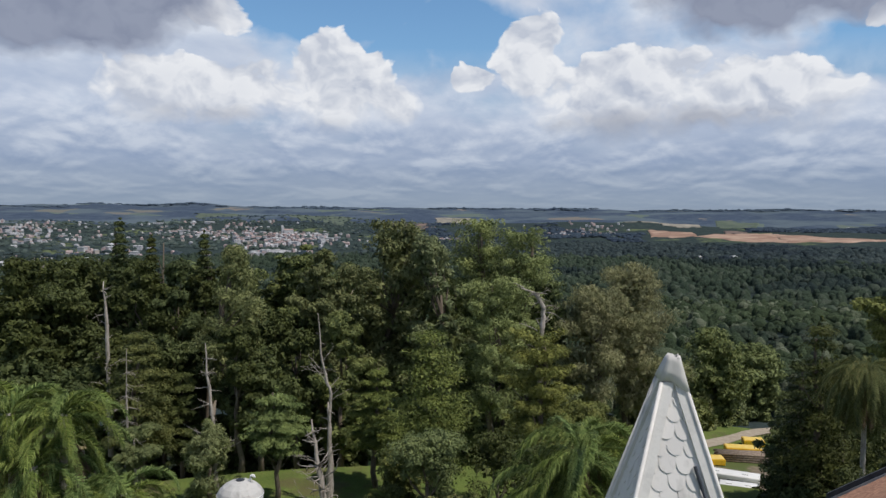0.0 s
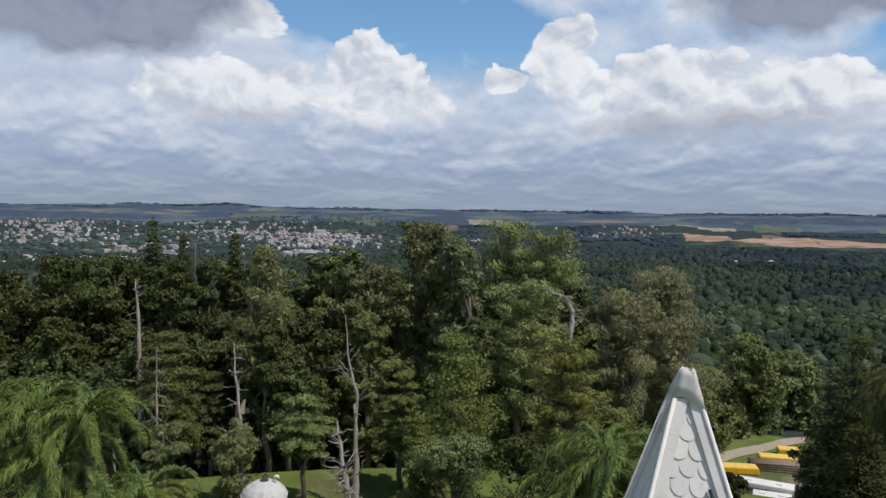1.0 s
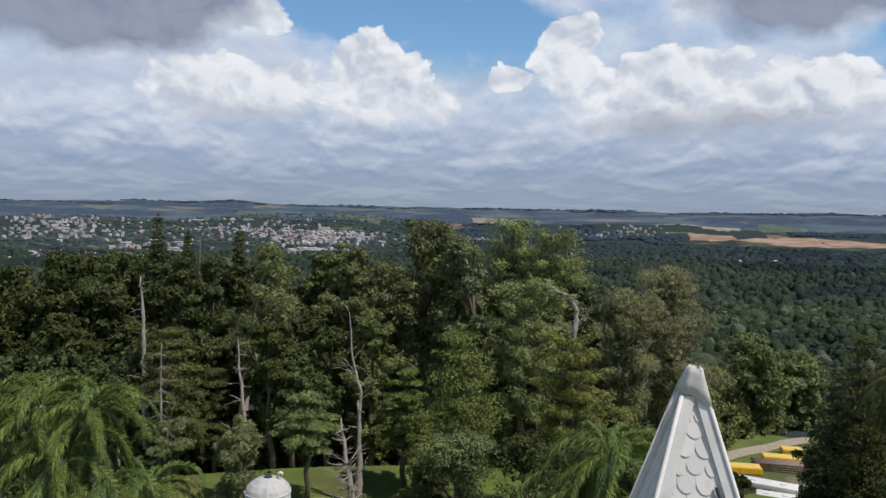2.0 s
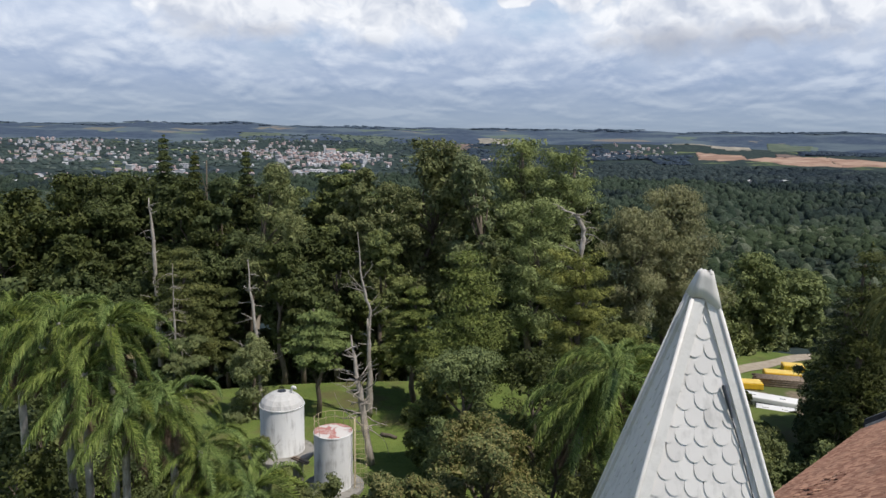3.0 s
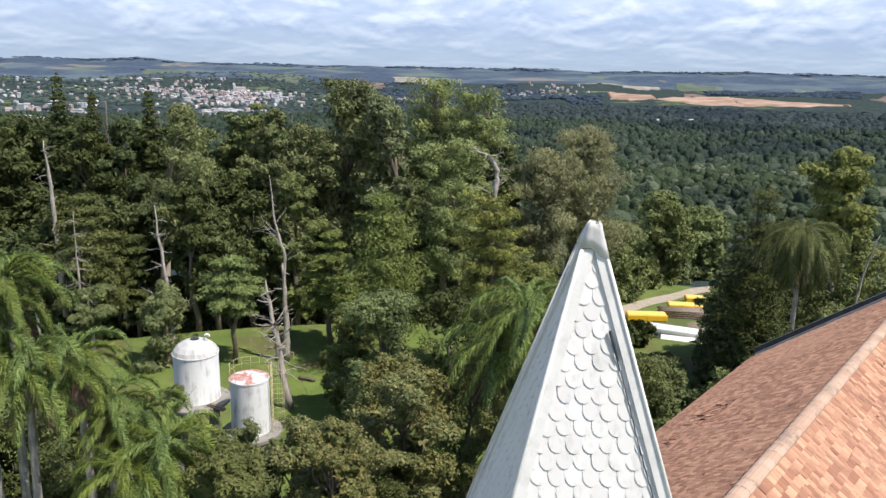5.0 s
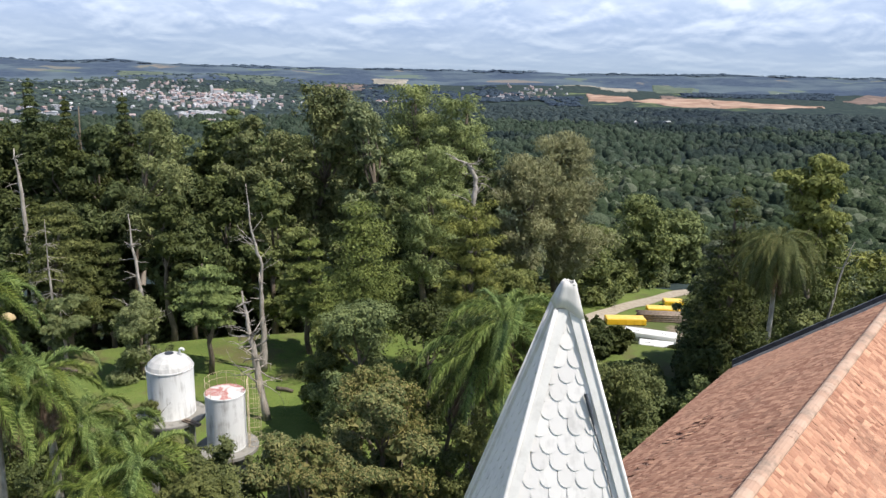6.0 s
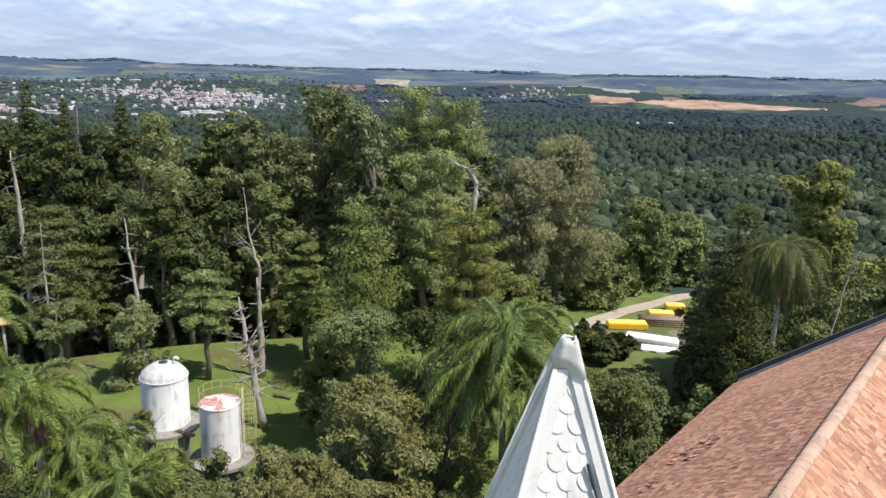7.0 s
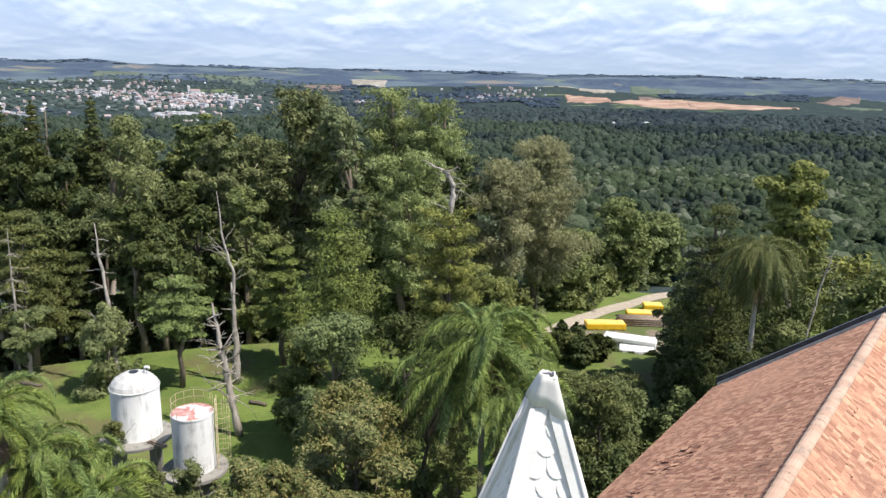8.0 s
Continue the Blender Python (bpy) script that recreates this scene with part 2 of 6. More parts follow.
def ground_mat(g):
    """Mown lawn: darker and yellower patches, worn brown leaf litter."""
    pos = coords(g)
    fine, mid, big = g.noise(pos, 3.5, 5.0, 0.7), g.noise(pos, 0.25, 6.0, 0.65), g.noise(pos, 0.045, 4.0, 0.6)
    c = g.mix(g.remap(mid, 0.36, 0.64), (0.068, 0.112, 0.020), (0.138, 0.188, 0.040))
    c = g.mix(g.math("MULTIPLY", g.remap(fine, 0.38, 0.72), 0.55), c, (0.165, 0.208, 0.056))
    c = g.mix(g.math("MULTIPLY", g.remap(big, 0.50, 0.62), 0.35), c, (0.140, 0.158, 0.050))
    place = g.node("ShaderNodeMapping", {"Vector": pos, "Location": (7, 3, 0)}).outputs[0]
    litter = g.remap(g.math("ADD", g.noise(place, 0.09, 6.0, 0.7), g.math("MULTIPLY", big, 0.25)), 0.635, 0.72)
    c = g.mix(g.math("MULTIPLY", litter, 0.6), c, (0.125, 0.088, 0.055))
    return principled(g, c, 0.95, bump=fine, strength=0.8, dist=0.08)


def valley_mat(g):
    """Far ground: wooded slopes, pasture and bare earth."""
    pos = coords(g)
    a, b, c2 = g.noise(pos, 0.0016, 5.0, 0.6), g.noise(pos, 0.006, 6.0, 0.65), g.noise(pos, 0.05, 5.0, 0.7)
    # bluish wood colour with distance haze mixed in
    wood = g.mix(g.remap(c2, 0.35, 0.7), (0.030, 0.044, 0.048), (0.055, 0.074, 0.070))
    grass = g.mix(g.remap(b, 0.4, 0.6), (0.080, 0.115, 0.060), (0.14, 0.17, 0.09))
    c = g.mix(g.remap(g.math("ADD", g.math("MULTIPLY", a, 0.6), g.math("MULTIPLY", b, 0.4)), 0.55, 0.58), wood, grass)
    return principled(g, c, 1.0, bump=c2, strength=0.8, dist=4.0, spec=0.0)


def far_mat(g):
    """Far slopes: haze-blue woods, with parcels of pasture and ploughed earth between them."""
    pos = coords(g)
    wander = g.noise(pos, 0.006, 3.0, 0.5)
    spot = g.node("ShaderNodeVectorMath", {0: pos, 1: g.node("ShaderNodeCombineXYZ", {0: g.math("MULTIPLY", wander, 90.0), 1: g.math("MULTIPLY", wander, 160.0), 2: 0.0}).outputs[0]}, operation="ADD").outputs[0]
    flat = g.node("ShaderNodeMapping", {"Vector": spot, "Scale": (1, 0.7, 0)}).outputs[0]
    parcel = g.node("ShaderNodeTexVoronoi", {"Vector": flat, "Scale": 0.0058}, feature="F1").outputs["Color"]
    kind, tone, _ = g.node("ShaderNodeSeparateColor", {0: parcel}).outputs
    fine, mid = g.noise(pos, 0.03, 5.0, 0.7), g.noise(pos, 0.0024, 4.0, 0.55)
    # distance haze put into the blue of woods and fields
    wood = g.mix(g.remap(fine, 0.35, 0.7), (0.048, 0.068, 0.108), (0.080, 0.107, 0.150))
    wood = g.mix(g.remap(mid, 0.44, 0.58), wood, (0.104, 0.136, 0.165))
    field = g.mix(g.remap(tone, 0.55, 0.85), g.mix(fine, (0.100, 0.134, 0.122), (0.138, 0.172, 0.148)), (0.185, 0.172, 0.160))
    c = g.mix(g.remap(g.math("ADD", kind, g.math("MULTIPLY", g.math("SUBTRACT", mid, 0.5), 1.2)), 0.88, 0.90), wood, field)
    return principled(g, c, 1.0, spec=0.0)


def soil_mat(a, b):
    return lambda g: soil_paint(g, a, b)


def soil_paint(g, low, high):
    pos = coords(g)
    n, m = g.noise(pos, 0.0075, 4.0), g.noise(pos, 0.03, 5.0)
    c = g.mix(g.remap(g.math("ADD", g.math("MULTIPLY", n, 0.6), g.math("MULTIPLY", m, 0.4)), 0.4, 0.62), low, high)
    return principled(g, c, 1.0, spec=0.0)


def pasture_mat(g):
    n = g.noise(coords(g), 0.02, 5.0)
    return principled(g, g.mix(g.remap(n, 0.35, 0.65), (0.085, 0.112, 0.092), (0.125, 0.150, 0.120)), 1.0, spec=0.0)


def road_mat(g):
    pos = coords(g)
    n = g.noise(pos, 1.2, 6.0, 0.7)
    return principled(g, g.mix(g.remap(n, 0.35, 0.7), (0.30, 0.255, 0.20), (0.46, 0.40, 0.325)), 0.95, bump=n, strength=0.4)


def dirt_mat(g):
    pos = coords(g)
    n, m = g.noise(pos, 0.9, 6.0, 0.7), g.noise(pos, 0.16, 4.0, 0.6)
    c = g.mix(g.remap(n, 0.35, 0.7), (0.13, 0.105, 0.075), (0.26, 0.215, 0.155))
    c = g.mix(g.remap(m, 0.46, 0.56), c, (0.090, 0.115, 0.036))
    return principled(g, c, 0.95, bump=n, strength=0.5)


def white_tile(g):
    """Old white-painted slates, grey where the paint has gone."""
    pos = coords(g, "Object")
    geo = g.node("ShaderNodeObjectInfo")
    world = g.node("ShaderNodeNewGeometry").outputs["Position"]
    n = g.noise(world, 3.0, 6.0, 0.65)
    streak = g.noise(g.node("ShaderNodeMapping", {"Vector": world, "Scale": (9, 9, 0.9)}).outputs[0], 1.0, 4.0, 0.6)
    c = g.mix(geo.outputs["Random"], (0.66, 0.635, 0.62), (0.74, 0.715, 0.695))
    c = g.mix(g.math("MULTIPLY", g.remap(g.math("ADD", n, streak), 1.02, 1.3), 0.55), c, (0.40, 0.385, 0.37))
    return principled(g, c, 0.7, bump=g.noise(world, 60.0, 4.0), strength=0.12, dist=0.01)


def flashing_mat(g):
    world = g.node("ShaderNodeNewGeometry").outputs["Position"]
    n = g.noise(world, 4.0, 6.0, 0.7)
    c = g.mix(g.remap(n, 0.45, 0.68), (0.70, 0.68, 0.66), (0.58, 0.56, 0.54))
    return principled(g, c, 0.55, 0.0, bump=g.noise(world, 25.0, 3.0), strength=0.2, dist=0.01)


def clay_mat(light):
    def build(g):
        world = g.node("ShaderNodeNewGeometry").outputs["Position"]
        one = g.node("ShaderNodeNewGeometry").outputs["Random Per Island"]
        rnd = g.node("ShaderNodeObjectInfo").outputs["Random"]
        pick = g.math("FRACT", g.math("ADD", g.math("MULTIPLY", one, 7.31), rnd))
        c = g.mix(g.math("POWER", pick, 1.15), (0.270, 0.125, 0.083), (0.570, 0.325, 0.215))
        grime = g.math("ADD", g.noise(world, 0.42, 6.0, 0.72, 0.6), g.math("MULTIPLY", g.math("SUBTRACT", g.noise(world, 3.1, 5.0, 0.7), 0.5), 0.8))
        c = g.mix(g.math("MULTIPLY", g.remap(grime, 0.50, 0.68), 0.62), c, (0.230, 0.130, 0.092))
        c = g.mix(g.math("MULTIPLY", g.remap(g.noise(world, 0.23, 4.0, 0.6), 0.50, 0.66), 0.40), c, (0.54, 0.300, 0.200))
        c = g.mix(g.math("MULTIPLY", g.remap(g.noise(world, 9.0, 5.0, 0.7), 0.56, 0.75), 0.4), c, (0.54, 0.34, 0.245))
        return principled(g, c, 0.9, bump=g.noise(world, 40.0, 4.0), strength=0.3, dist=0.01)
    return build


def plaster(a, b, stain=(0.30, 0.29, 0.27), amount=0.6, zlo=0.0):
    """White paint with grey vertical run marks and blotches."""
    def build(g):
        pos = coords(g)
        runs = g.noise(g.node("ShaderNodeMapping", {"Vector": pos, "Scale": (3.2, 3.2, 0.35)}).outputs[0], 1.0, 6.0, 0.65)
        blot = g.noise(pos, 1.1, 6.0, 0.65)
        c = g.mix(blot, a, b)
        c = g.mix(g.math("MULTIPLY", g.remap(g.math("ADD", g.math("MULTIPLY", runs, 0.7), g.math("MULTIPLY", blot, 0.5)), 0.60, 0.78), amount), c, stain)
        return principled(g, c, 0.75, bump=g.noise(pos, 12.0, 5.0), strength=0.15, dist=0.02)
    return build


def plain(a, b, rough=0.6, metal=0.0, scale=3.0, spec=0.4):
    def build(g):
        n = g.noise(coords(g), scale, 5.0, 0.65)
        return principled(g, g.mix(g.remap(n, 0.35, 0.65), a, b), rough, metal, bump=n, strength=0.1, dist=0.01, spec=spec)
    return build


for key, make in dict(
        grass=ground_mat, valley=valley_mat, far=far_mat, soil=soil_mat((0.28, 0.185, 0.145), (0.45, 0.335, 0.265)), soil_red=soil_mat((0.135, 0.11, 0.105), (0.22, 0.165, 0.145)), soil_pale=soil_mat((0.21, 0.20, 0.175), (0.34, 0.315, 0.27)), pasture=pasture_mat, road=road_mat, dirt=dirt_mat,
        slate=white_tile, flashing=flashing_mat, cap_lead=plaster((0.60, 0.58, 0.565), (0.70, 0.685, 0.67), (0.36, 0.335, 0.315), 0.5), clay=clay_mat(0),
        tank=plaster((0.70, 0.70, 0.695), (0.80, 0.80, 0.795), (0.33, 0.32, 0.31), 0.75), wall=plaster((0.62, 0.60, 0.56), (0.72, 0.70, 0.66), (0.40, 0.38, 0.35), 0.4),
        concrete=plain((0.24, 0.225, 0.21), (0.42, 0.40, 0.37), 0.9),
        yellow_iron=plain((0.42, 0.34, 0.22), (0.58, 0.48, 0.34), 0.7), dark_metal=plain((0.030, 0.034, 0.045), (0.065, 0.07, 0.085), 0.45, 0.3),
        grey_metal=plain((0.36, 0.37, 0.39), (0.52, 0.53, 0.55), 0.45, 0.4), timber=plain((0.16, 0.12, 0.09), (0.30, 0.24, 0.19), 0.9),
        bus_yellow=plain((0.80, 0.47, 0.02), (0.86, 0.54, 0.04), 0.4, 0, 0.6), yellow_cover=plain((0.72, 0.50, 0.10), (0.80, 0.60, 0.20), 0.6, 0, 0.6), bus_white=plain((0.74, 0.74, 0.74), (0.82, 0.82, 0.82), 0.4, 0, 0.6),
        glass_dark=plain((0.015, 0.018, 0.022), (0.03, 0.035, 0.04), 0.12, 0, 0.5, 0.6), rubber=plain((0.015, 0.015, 0.015), (0.03, 0.03, 0.03), 0.8),
        # town whites greyed, putting some distance haze into the colour
        house_white=plain((0.36, 0.36, 0.385), (0.52, 0.52, 0.545), 0.8, 0, 0.1), house_cream=plain((0.38, 0.33, 0.30), (0.48, 0.43, 0.39), 0.8, 0, 0.1),
        house_pink=plain((0.34, 0.26, 0.255), (0.43, 0.35, 0.345), 0.8, 0, 0.1), roof_red=plain((0.28, 0.20, 0.185), (0.38, 0.29, 0.27), 0.9, 0, 0.2),
        roof_grey=plain((0.34, 0.345, 0.36), (0.50, 0.50, 0.52), 0.7, 0, 0.1), mound=plain((0.40, 0.30, 0.16), (0.52, 0.42, 0.25), 1.0),
        car_dark=plain((0.05, 0.055, 0.06), (0.08, 0.08, 0.09), 0.35, 0.2, 0.5)).items():
    M[key] = material(key + "_surface", make)


# ---------------------------------------------------------------- mesh helpers
class Soup:
    """Gathers vertices and faces of one mesh."""

    def __init__(self):
        self.v, self.f, self.n = [], {3: [], 4: []}, 0

    def add(self, verts, faces):
        verts = np.asarray(verts, float).reshape(-1, 3)
        faces = np.asarray(faces, int)
        self.v.append(verts)
        self.f[faces.shape[1]].append(faces + self.n)
        self.n += len(verts)

    def mesh(self, name, mat, smooth=False):
        me = bpy.data.meshes.new(name)
        v = np.concatenate(self.v)
        groups = [(k, np.concatenate(self.f[k])) for k in (3, 4) if self.f[k]]
        idx = np.concatenate([f.ravel() for _, f in groups])
        sizes = np.concatenate([np.full(len(f), k) for k, f in groups])
        me.vertices.add(len(v))
        me.vertices.foreach_set("co", v.ravel())
        me.loops.add(len(idx))
        me.loops.foreach_set("vertex_index", idx)
        me.polygons.add(len(sizes))
        me.polygons.foreach_set("loop_start", np.concatenate([[0], np.cumsum(sizes)[:-1]]))
        me.polygons.foreach_set("use_smooth", np.full(len(sizes), smooth))
        me.update(calc_edges=True)
        me.validate()
        me.materials.append(mat)
        return me


def child(name, me, parent, label="", m=None):
    """Links a mesh as one part under a thing or a part."""
    ob = new(name, me)
    ob.parent = parent
    if m is not None:
        ob.matrix_local = m
    return tagged(ob, label)


def part(name, bm, mat, parent, label="", smooth=False):
    me = bpy.data.meshes.new(name)
    bm.to_mesh(me)
    bm.free()
    me.materials.append(mat)
    if smooth:
        me.polygons.foreach_set("use_smooth", [True] * len(me.polygons))
    return child(name, me, parent, label)


def thing(name, place, label, category, group="", kind="", turn=0.0):
    ob = new(name)
    ob.matrix_basis = pose(*place, 0, 0, turn)
    return tagged(ob, label, category, group, kind)


def box(bm, lo, hi, bevel=0.0):
    lo, hi = Vector(lo), Vector(hi)
    r = bmesh.ops.create_cube(bm, size=1.0, matrix=Matrix.Translation((lo + hi) / 2) @ Matrix.Diagonal((*(hi - lo), 1)))
    if bevel:
        edges = list({e for v in r["verts"] for e in v.link_edges})
        bmesh.ops.bevel(bm, geom=edges, offset=bevel, segments=2, affect="EDGES", profile=0.5)
    return bm


def boxed(lo, hi, bevel=0.0):
    return box(bmesh.new(), lo, hi, bevel)


def tube(soup, pts, radii, sides=6):
    """A tapering tube along points."""
    pts, radii = np.asarray(pts, float), np.asarray(radii, float)
    d = np.gradient(pts, axis=0)
    d /= np.linalg.norm(d, axis=1, keepdims=True) + 1e-9
    ref = np.where(np.abs(d[:, 2:3]) > 0.9, [[1.0, 0, 0]], [[0, 0, 1.0]])
    a = np.cross(d, ref)
    a /= np.linalg.norm(a, axis=1, keepdims=True) + 1e-9
    b = np.cross(d, a)
    ang = np.linspace(0, 2 * np.pi, sides, endpoint=False)
    ring = pts[:, None] + radii[:, None, None] * (np.cos(ang)[None, :, None] * a[:, None] + np.sin(ang)[None, :, None] * b[:, None])
    n = len(pts)
    i, j = np.meshgrid(np.arange(n - 1), np.arange(sides), indexing="ij")
    k = (j + 1) % sides
    soup.add(ring.reshape(-1, 3), np.stack([i * sides + j, i * sides + k, (i + 1) * sides + k, (i + 1) * sides + j], -1).reshape(-1, 4))
    ends = np.array([pts[0], pts[-1]])
    base = soup.n
    soup.add(ends, np.zeros((0, 3), int))
    off = base - n * sides
    r = np.arange(sides)
    soup.f[3].append(np.stack([off + (r + 1) % sides, off + r, np.full(sides, base)], -1))
    soup.f[3].append(np.stack([off + (n - 1) * sides + r, off + (n - 1) * sides + (r + 1) % sides, np.full(sides, base + 1)], -1))


def leaves(soup, at, normal, along, length, width, tri=False):
    """Pointed leaves at given places, facing normal, lying along the given way."""
    normal = normal / (np.linalg.norm(normal, axis=1, keepdims=True) + 1e-9)
    a = along - (along * normal).sum(1, keepdims=True) * normal
    a /= np.linalg.norm(a, axis=1, keepdims=True) + 1e-9
    b = np.cross(normal, a)
    length, width = np.broadcast_to(length, len(at))[:, None], np.broadcast_to(width, len(at))[:, None]
    if tri:
        v = np.stack([at - a * length * 0.45 + b * width * 0.5, at - a * length * 0.45 - b * width * 0.5, at + a * length * 0.6 - normal * length * 0.1], 1)
        soup.add(v.reshape(-1, 3), np.arange(len(at) * 3).reshape(-1, 3))
        return
    quad = np.stack([at - a * length * 0.5, at + b * width * 0.5 + a * length * 0.08, at + a * length * 0.5 - normal * length * 0.12, at - b * width * 0.5 + a * length * 0.08], 1)
    soup.add(quad.reshape(-1, 3), np.arange(len(at) * 4).reshape(-1, 4))


def clumped(soup, rng, centres, radii, count, leaf, droop=0.0, flat=0.3, slim=0.6, stretch=1.0, ragged=0.85, dome=False):
    """Leaves round many clumps: centres (n, 3), radii (n, 3)."""
    n = len(centres)
    per = np.maximum(6, (count * radii.prod(1) ** (2 / 3) / (radii.prod(1) ** (2 / 3)).sum()).astype(int))
    which = np.repeat(np.arange(n), per)
    d = rng.normal(size=(len(which), 3))
    d[:, 2] += 0.25
    d /= np.linalg.norm(d, axis=1, keepdims=True)
    if dome:
        d[:, 2] = np.abs(d[:, 2])
    far = (0.85 if dome else 0.62) + (0.2 if dome else 0.44) * rng.random((len(which), 1)) ** 0.7
    at = centres[which] + d * radii[which] * far
    nrm = d + rng.normal(size=d.shape) * ragged * 0.42 + [0, 0, flat]
    along = d * 0.7 + rng.normal(size=d.shape) * 0.6 + [0, 0, -droop]
    size = leaf * (0.65 + 0.7 * rng.random(len(which)))
    leaves(soup, at, nrm, along, size * stretch, size * slim, True)


def domes(soup, rng, centres, wide, high, sides=7):
    """Uneven rounded crowns seen from far off, open below."""
    n = len(centres)
    ang = np.arange(sides) * 2 * np.pi / sides
    rings = []
    for f, h in ((1.0, -0.15), (0.86, 0.52), (0.45, 0.9)):
        r = wide[:, None] * f * rng.uniform(0.66, 1.28, (n, sides))
        t = ang[None] + rng.uniform(-0.25, 0.25, (n, sides))
        z = high[:, None] * (h + rng.uniform(-0.2, 0.2, (n, sides)))
        rings.append(centres[:, None] + np.stack([r * np.cos(t), r * np.sin(t), z], -1))
    top = centres[:, None] + np.stack([0.1 * wide, -0.1 * wide, high], 1)[:, None]
    v = np.concatenate([*rings, top], 1)
    i = np.arange(sides)
    j = (i + 1) % sides
    quads = np.concatenate([np.stack([k * sides + i, k * sides + j, (k + 1) * sides + j, (k + 1) * sides + i], 1) for k in (0, 1)])
    tris = np.stack([2 * sides + i, 2 * sides + j, np.full(sides, 3 * sides)], 1)
    base = np.arange(n)[:, None, None] * (3 * sides + 1)
    soup.add(v.reshape(-1, 3), (base + quads[None]).reshape(-1, 4))
    soup.f[3].append((base + tris[None]).reshape(-1, 3) + soup.n - n * (3 * sides + 1))


def limb_path(rng, a, b, bend=0.12, n=5):
    a, b = np.asarray(a, float), np.asarray(b, float)
    t = np.linspace(0, 1, n)[:, None]
    mid = rng.normal(size=3) * np.linalg.norm(b - a) * bend
    mid2 = rng.normal(size=(n, 3)) * np.linalg.norm(b - a) * 0.02
    return a + (b - a) * t + mid * (np.sin(np.pi * t)) + mid2 * np.sin(np.pi * t)


# ---------------------------------------------------------------- the land
RADII = [0, 62, 79, 88, 96, 103, 112, 133, 155, 300, 600, 1000, 2000, 2600, 3300, 4000, 4500, 4900]
LEVEL = [0, 0, -0.4, -4.2, -8.4, -11.2, -12.1, -12.8, -15, -38, -53, -60, -57, -46, -24, 2, 24, 27]


def hills(x, y):
    r = math.hypot(x, y)
    k = min(1.0, max(0.0, (r - 900) / 2800))
    fold = math.exp(-((r - 3300) / 900) ** 2)
    low = noise.fractal(Vector((x / 760, y / 430, 1.3)), 1.0, 2.0, 3) * (11 * k + 17 * fold)
    high = noise.fractal(Vector((x / 210, y / 150, 5.1)), 0.9, 2.0, 4) * 7 * k
    bump = 20 * math.exp(-((x + 1400) / 170) ** 2 - ((y - 4300) / 300) ** 2) + 14 * math.exp(-((x + 1900) / 500) ** 2 - ((y - 4200) / 300) ** 2)
    return low + high + bump


def ground_z(x, y):
    return float(np.interp(math.hypot(x, y), RADII, LEVEL)) + hills(x, y)


def build_land():
    az = np.radians(np.concatenate([np.arange(-180, -44, 8), np.arange(-44, 44, 0.5), np.arange(44, 180, 8)]))
    rr = [0, 15, 30, 45, 55, 62, 70, 79, 83, 88, 92, 96, 99.5, 103, 107.5, 112, 122, 133, 145, 155]
    r = 155.0
    while r < 4880:
        r *= 1.028
        rr.append(min(r, 4900))
    verts = [(rad * math.sin(a), rad * math.cos(a), ground_z(rad * math.sin(a), rad * math.cos(a))) for rad in rr[1:] for a in az]
    n = len(az)
    me = bpy.data.meshes.new("ground")
    faces, mats = [], []
    verts.append((0, 0, 0))
    for i in range(n):
        faces.append((len(verts) - 1, (i + 1) % n, i)), mats.append(0)
    for k in range(len(rr) - 2):
        for i in range(n):
            j = (i + 1) % n
            faces.append((k * n + i, k * n + j, (k + 1) * n + j, (k + 1) * n + i))
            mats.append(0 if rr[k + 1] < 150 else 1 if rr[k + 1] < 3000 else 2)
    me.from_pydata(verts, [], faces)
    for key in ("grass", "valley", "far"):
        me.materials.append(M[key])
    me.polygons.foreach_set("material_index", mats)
    me.polygons.foreach_set("use_smooth", [True] * len(faces))
    me.update()
    tagged(new("ground", me), "sloping green lawn falling away to a wide wooded valley and haze-blue hills", "ground", kind="structure")


build_land()


# ---------------------------------------------------------------- the church: spire, tower and nave roof
APEX, SPIRE_TURN, SPREAD, DROP = Vector((2.102, 7.781, 25.375)), -2.58, 0.282, 3.84


def slate_mesh(width, length, thick=0.011):
    """A fish-scale slate: straight sides, a rounded lower end; hung from the origin along -y, z outwards."""
    bm = bmesh.new()
    w, pts = width / 2, [(-width / 2, 0)]
    for i in range(9):
        a = math.pi + math.pi * i / 8
        pts.append((w * math.cos(a), -length + w * 1.25 + w * 1.25 * math.sin(a)))
    pts.append((width / 2, 0))
    top = [bm.verts.new((x, y, thick + 0.017 * (-y / length))) for x, y in pts]
    low = [bm.verts.new((x, y, 0.017 * (-y / length) - 0.004)) for x, y in pts]
    bm.faces.new(top)
    for i in range(len(pts) - 1):
        bm.faces.new((top[i + 1], top[i], low[i], low[i + 1]))
    me = bpy.data.meshes.new("slate")
    bm.to_mesh(me)
    bm.free()
    me.materials.append(M["slate"])
    return me


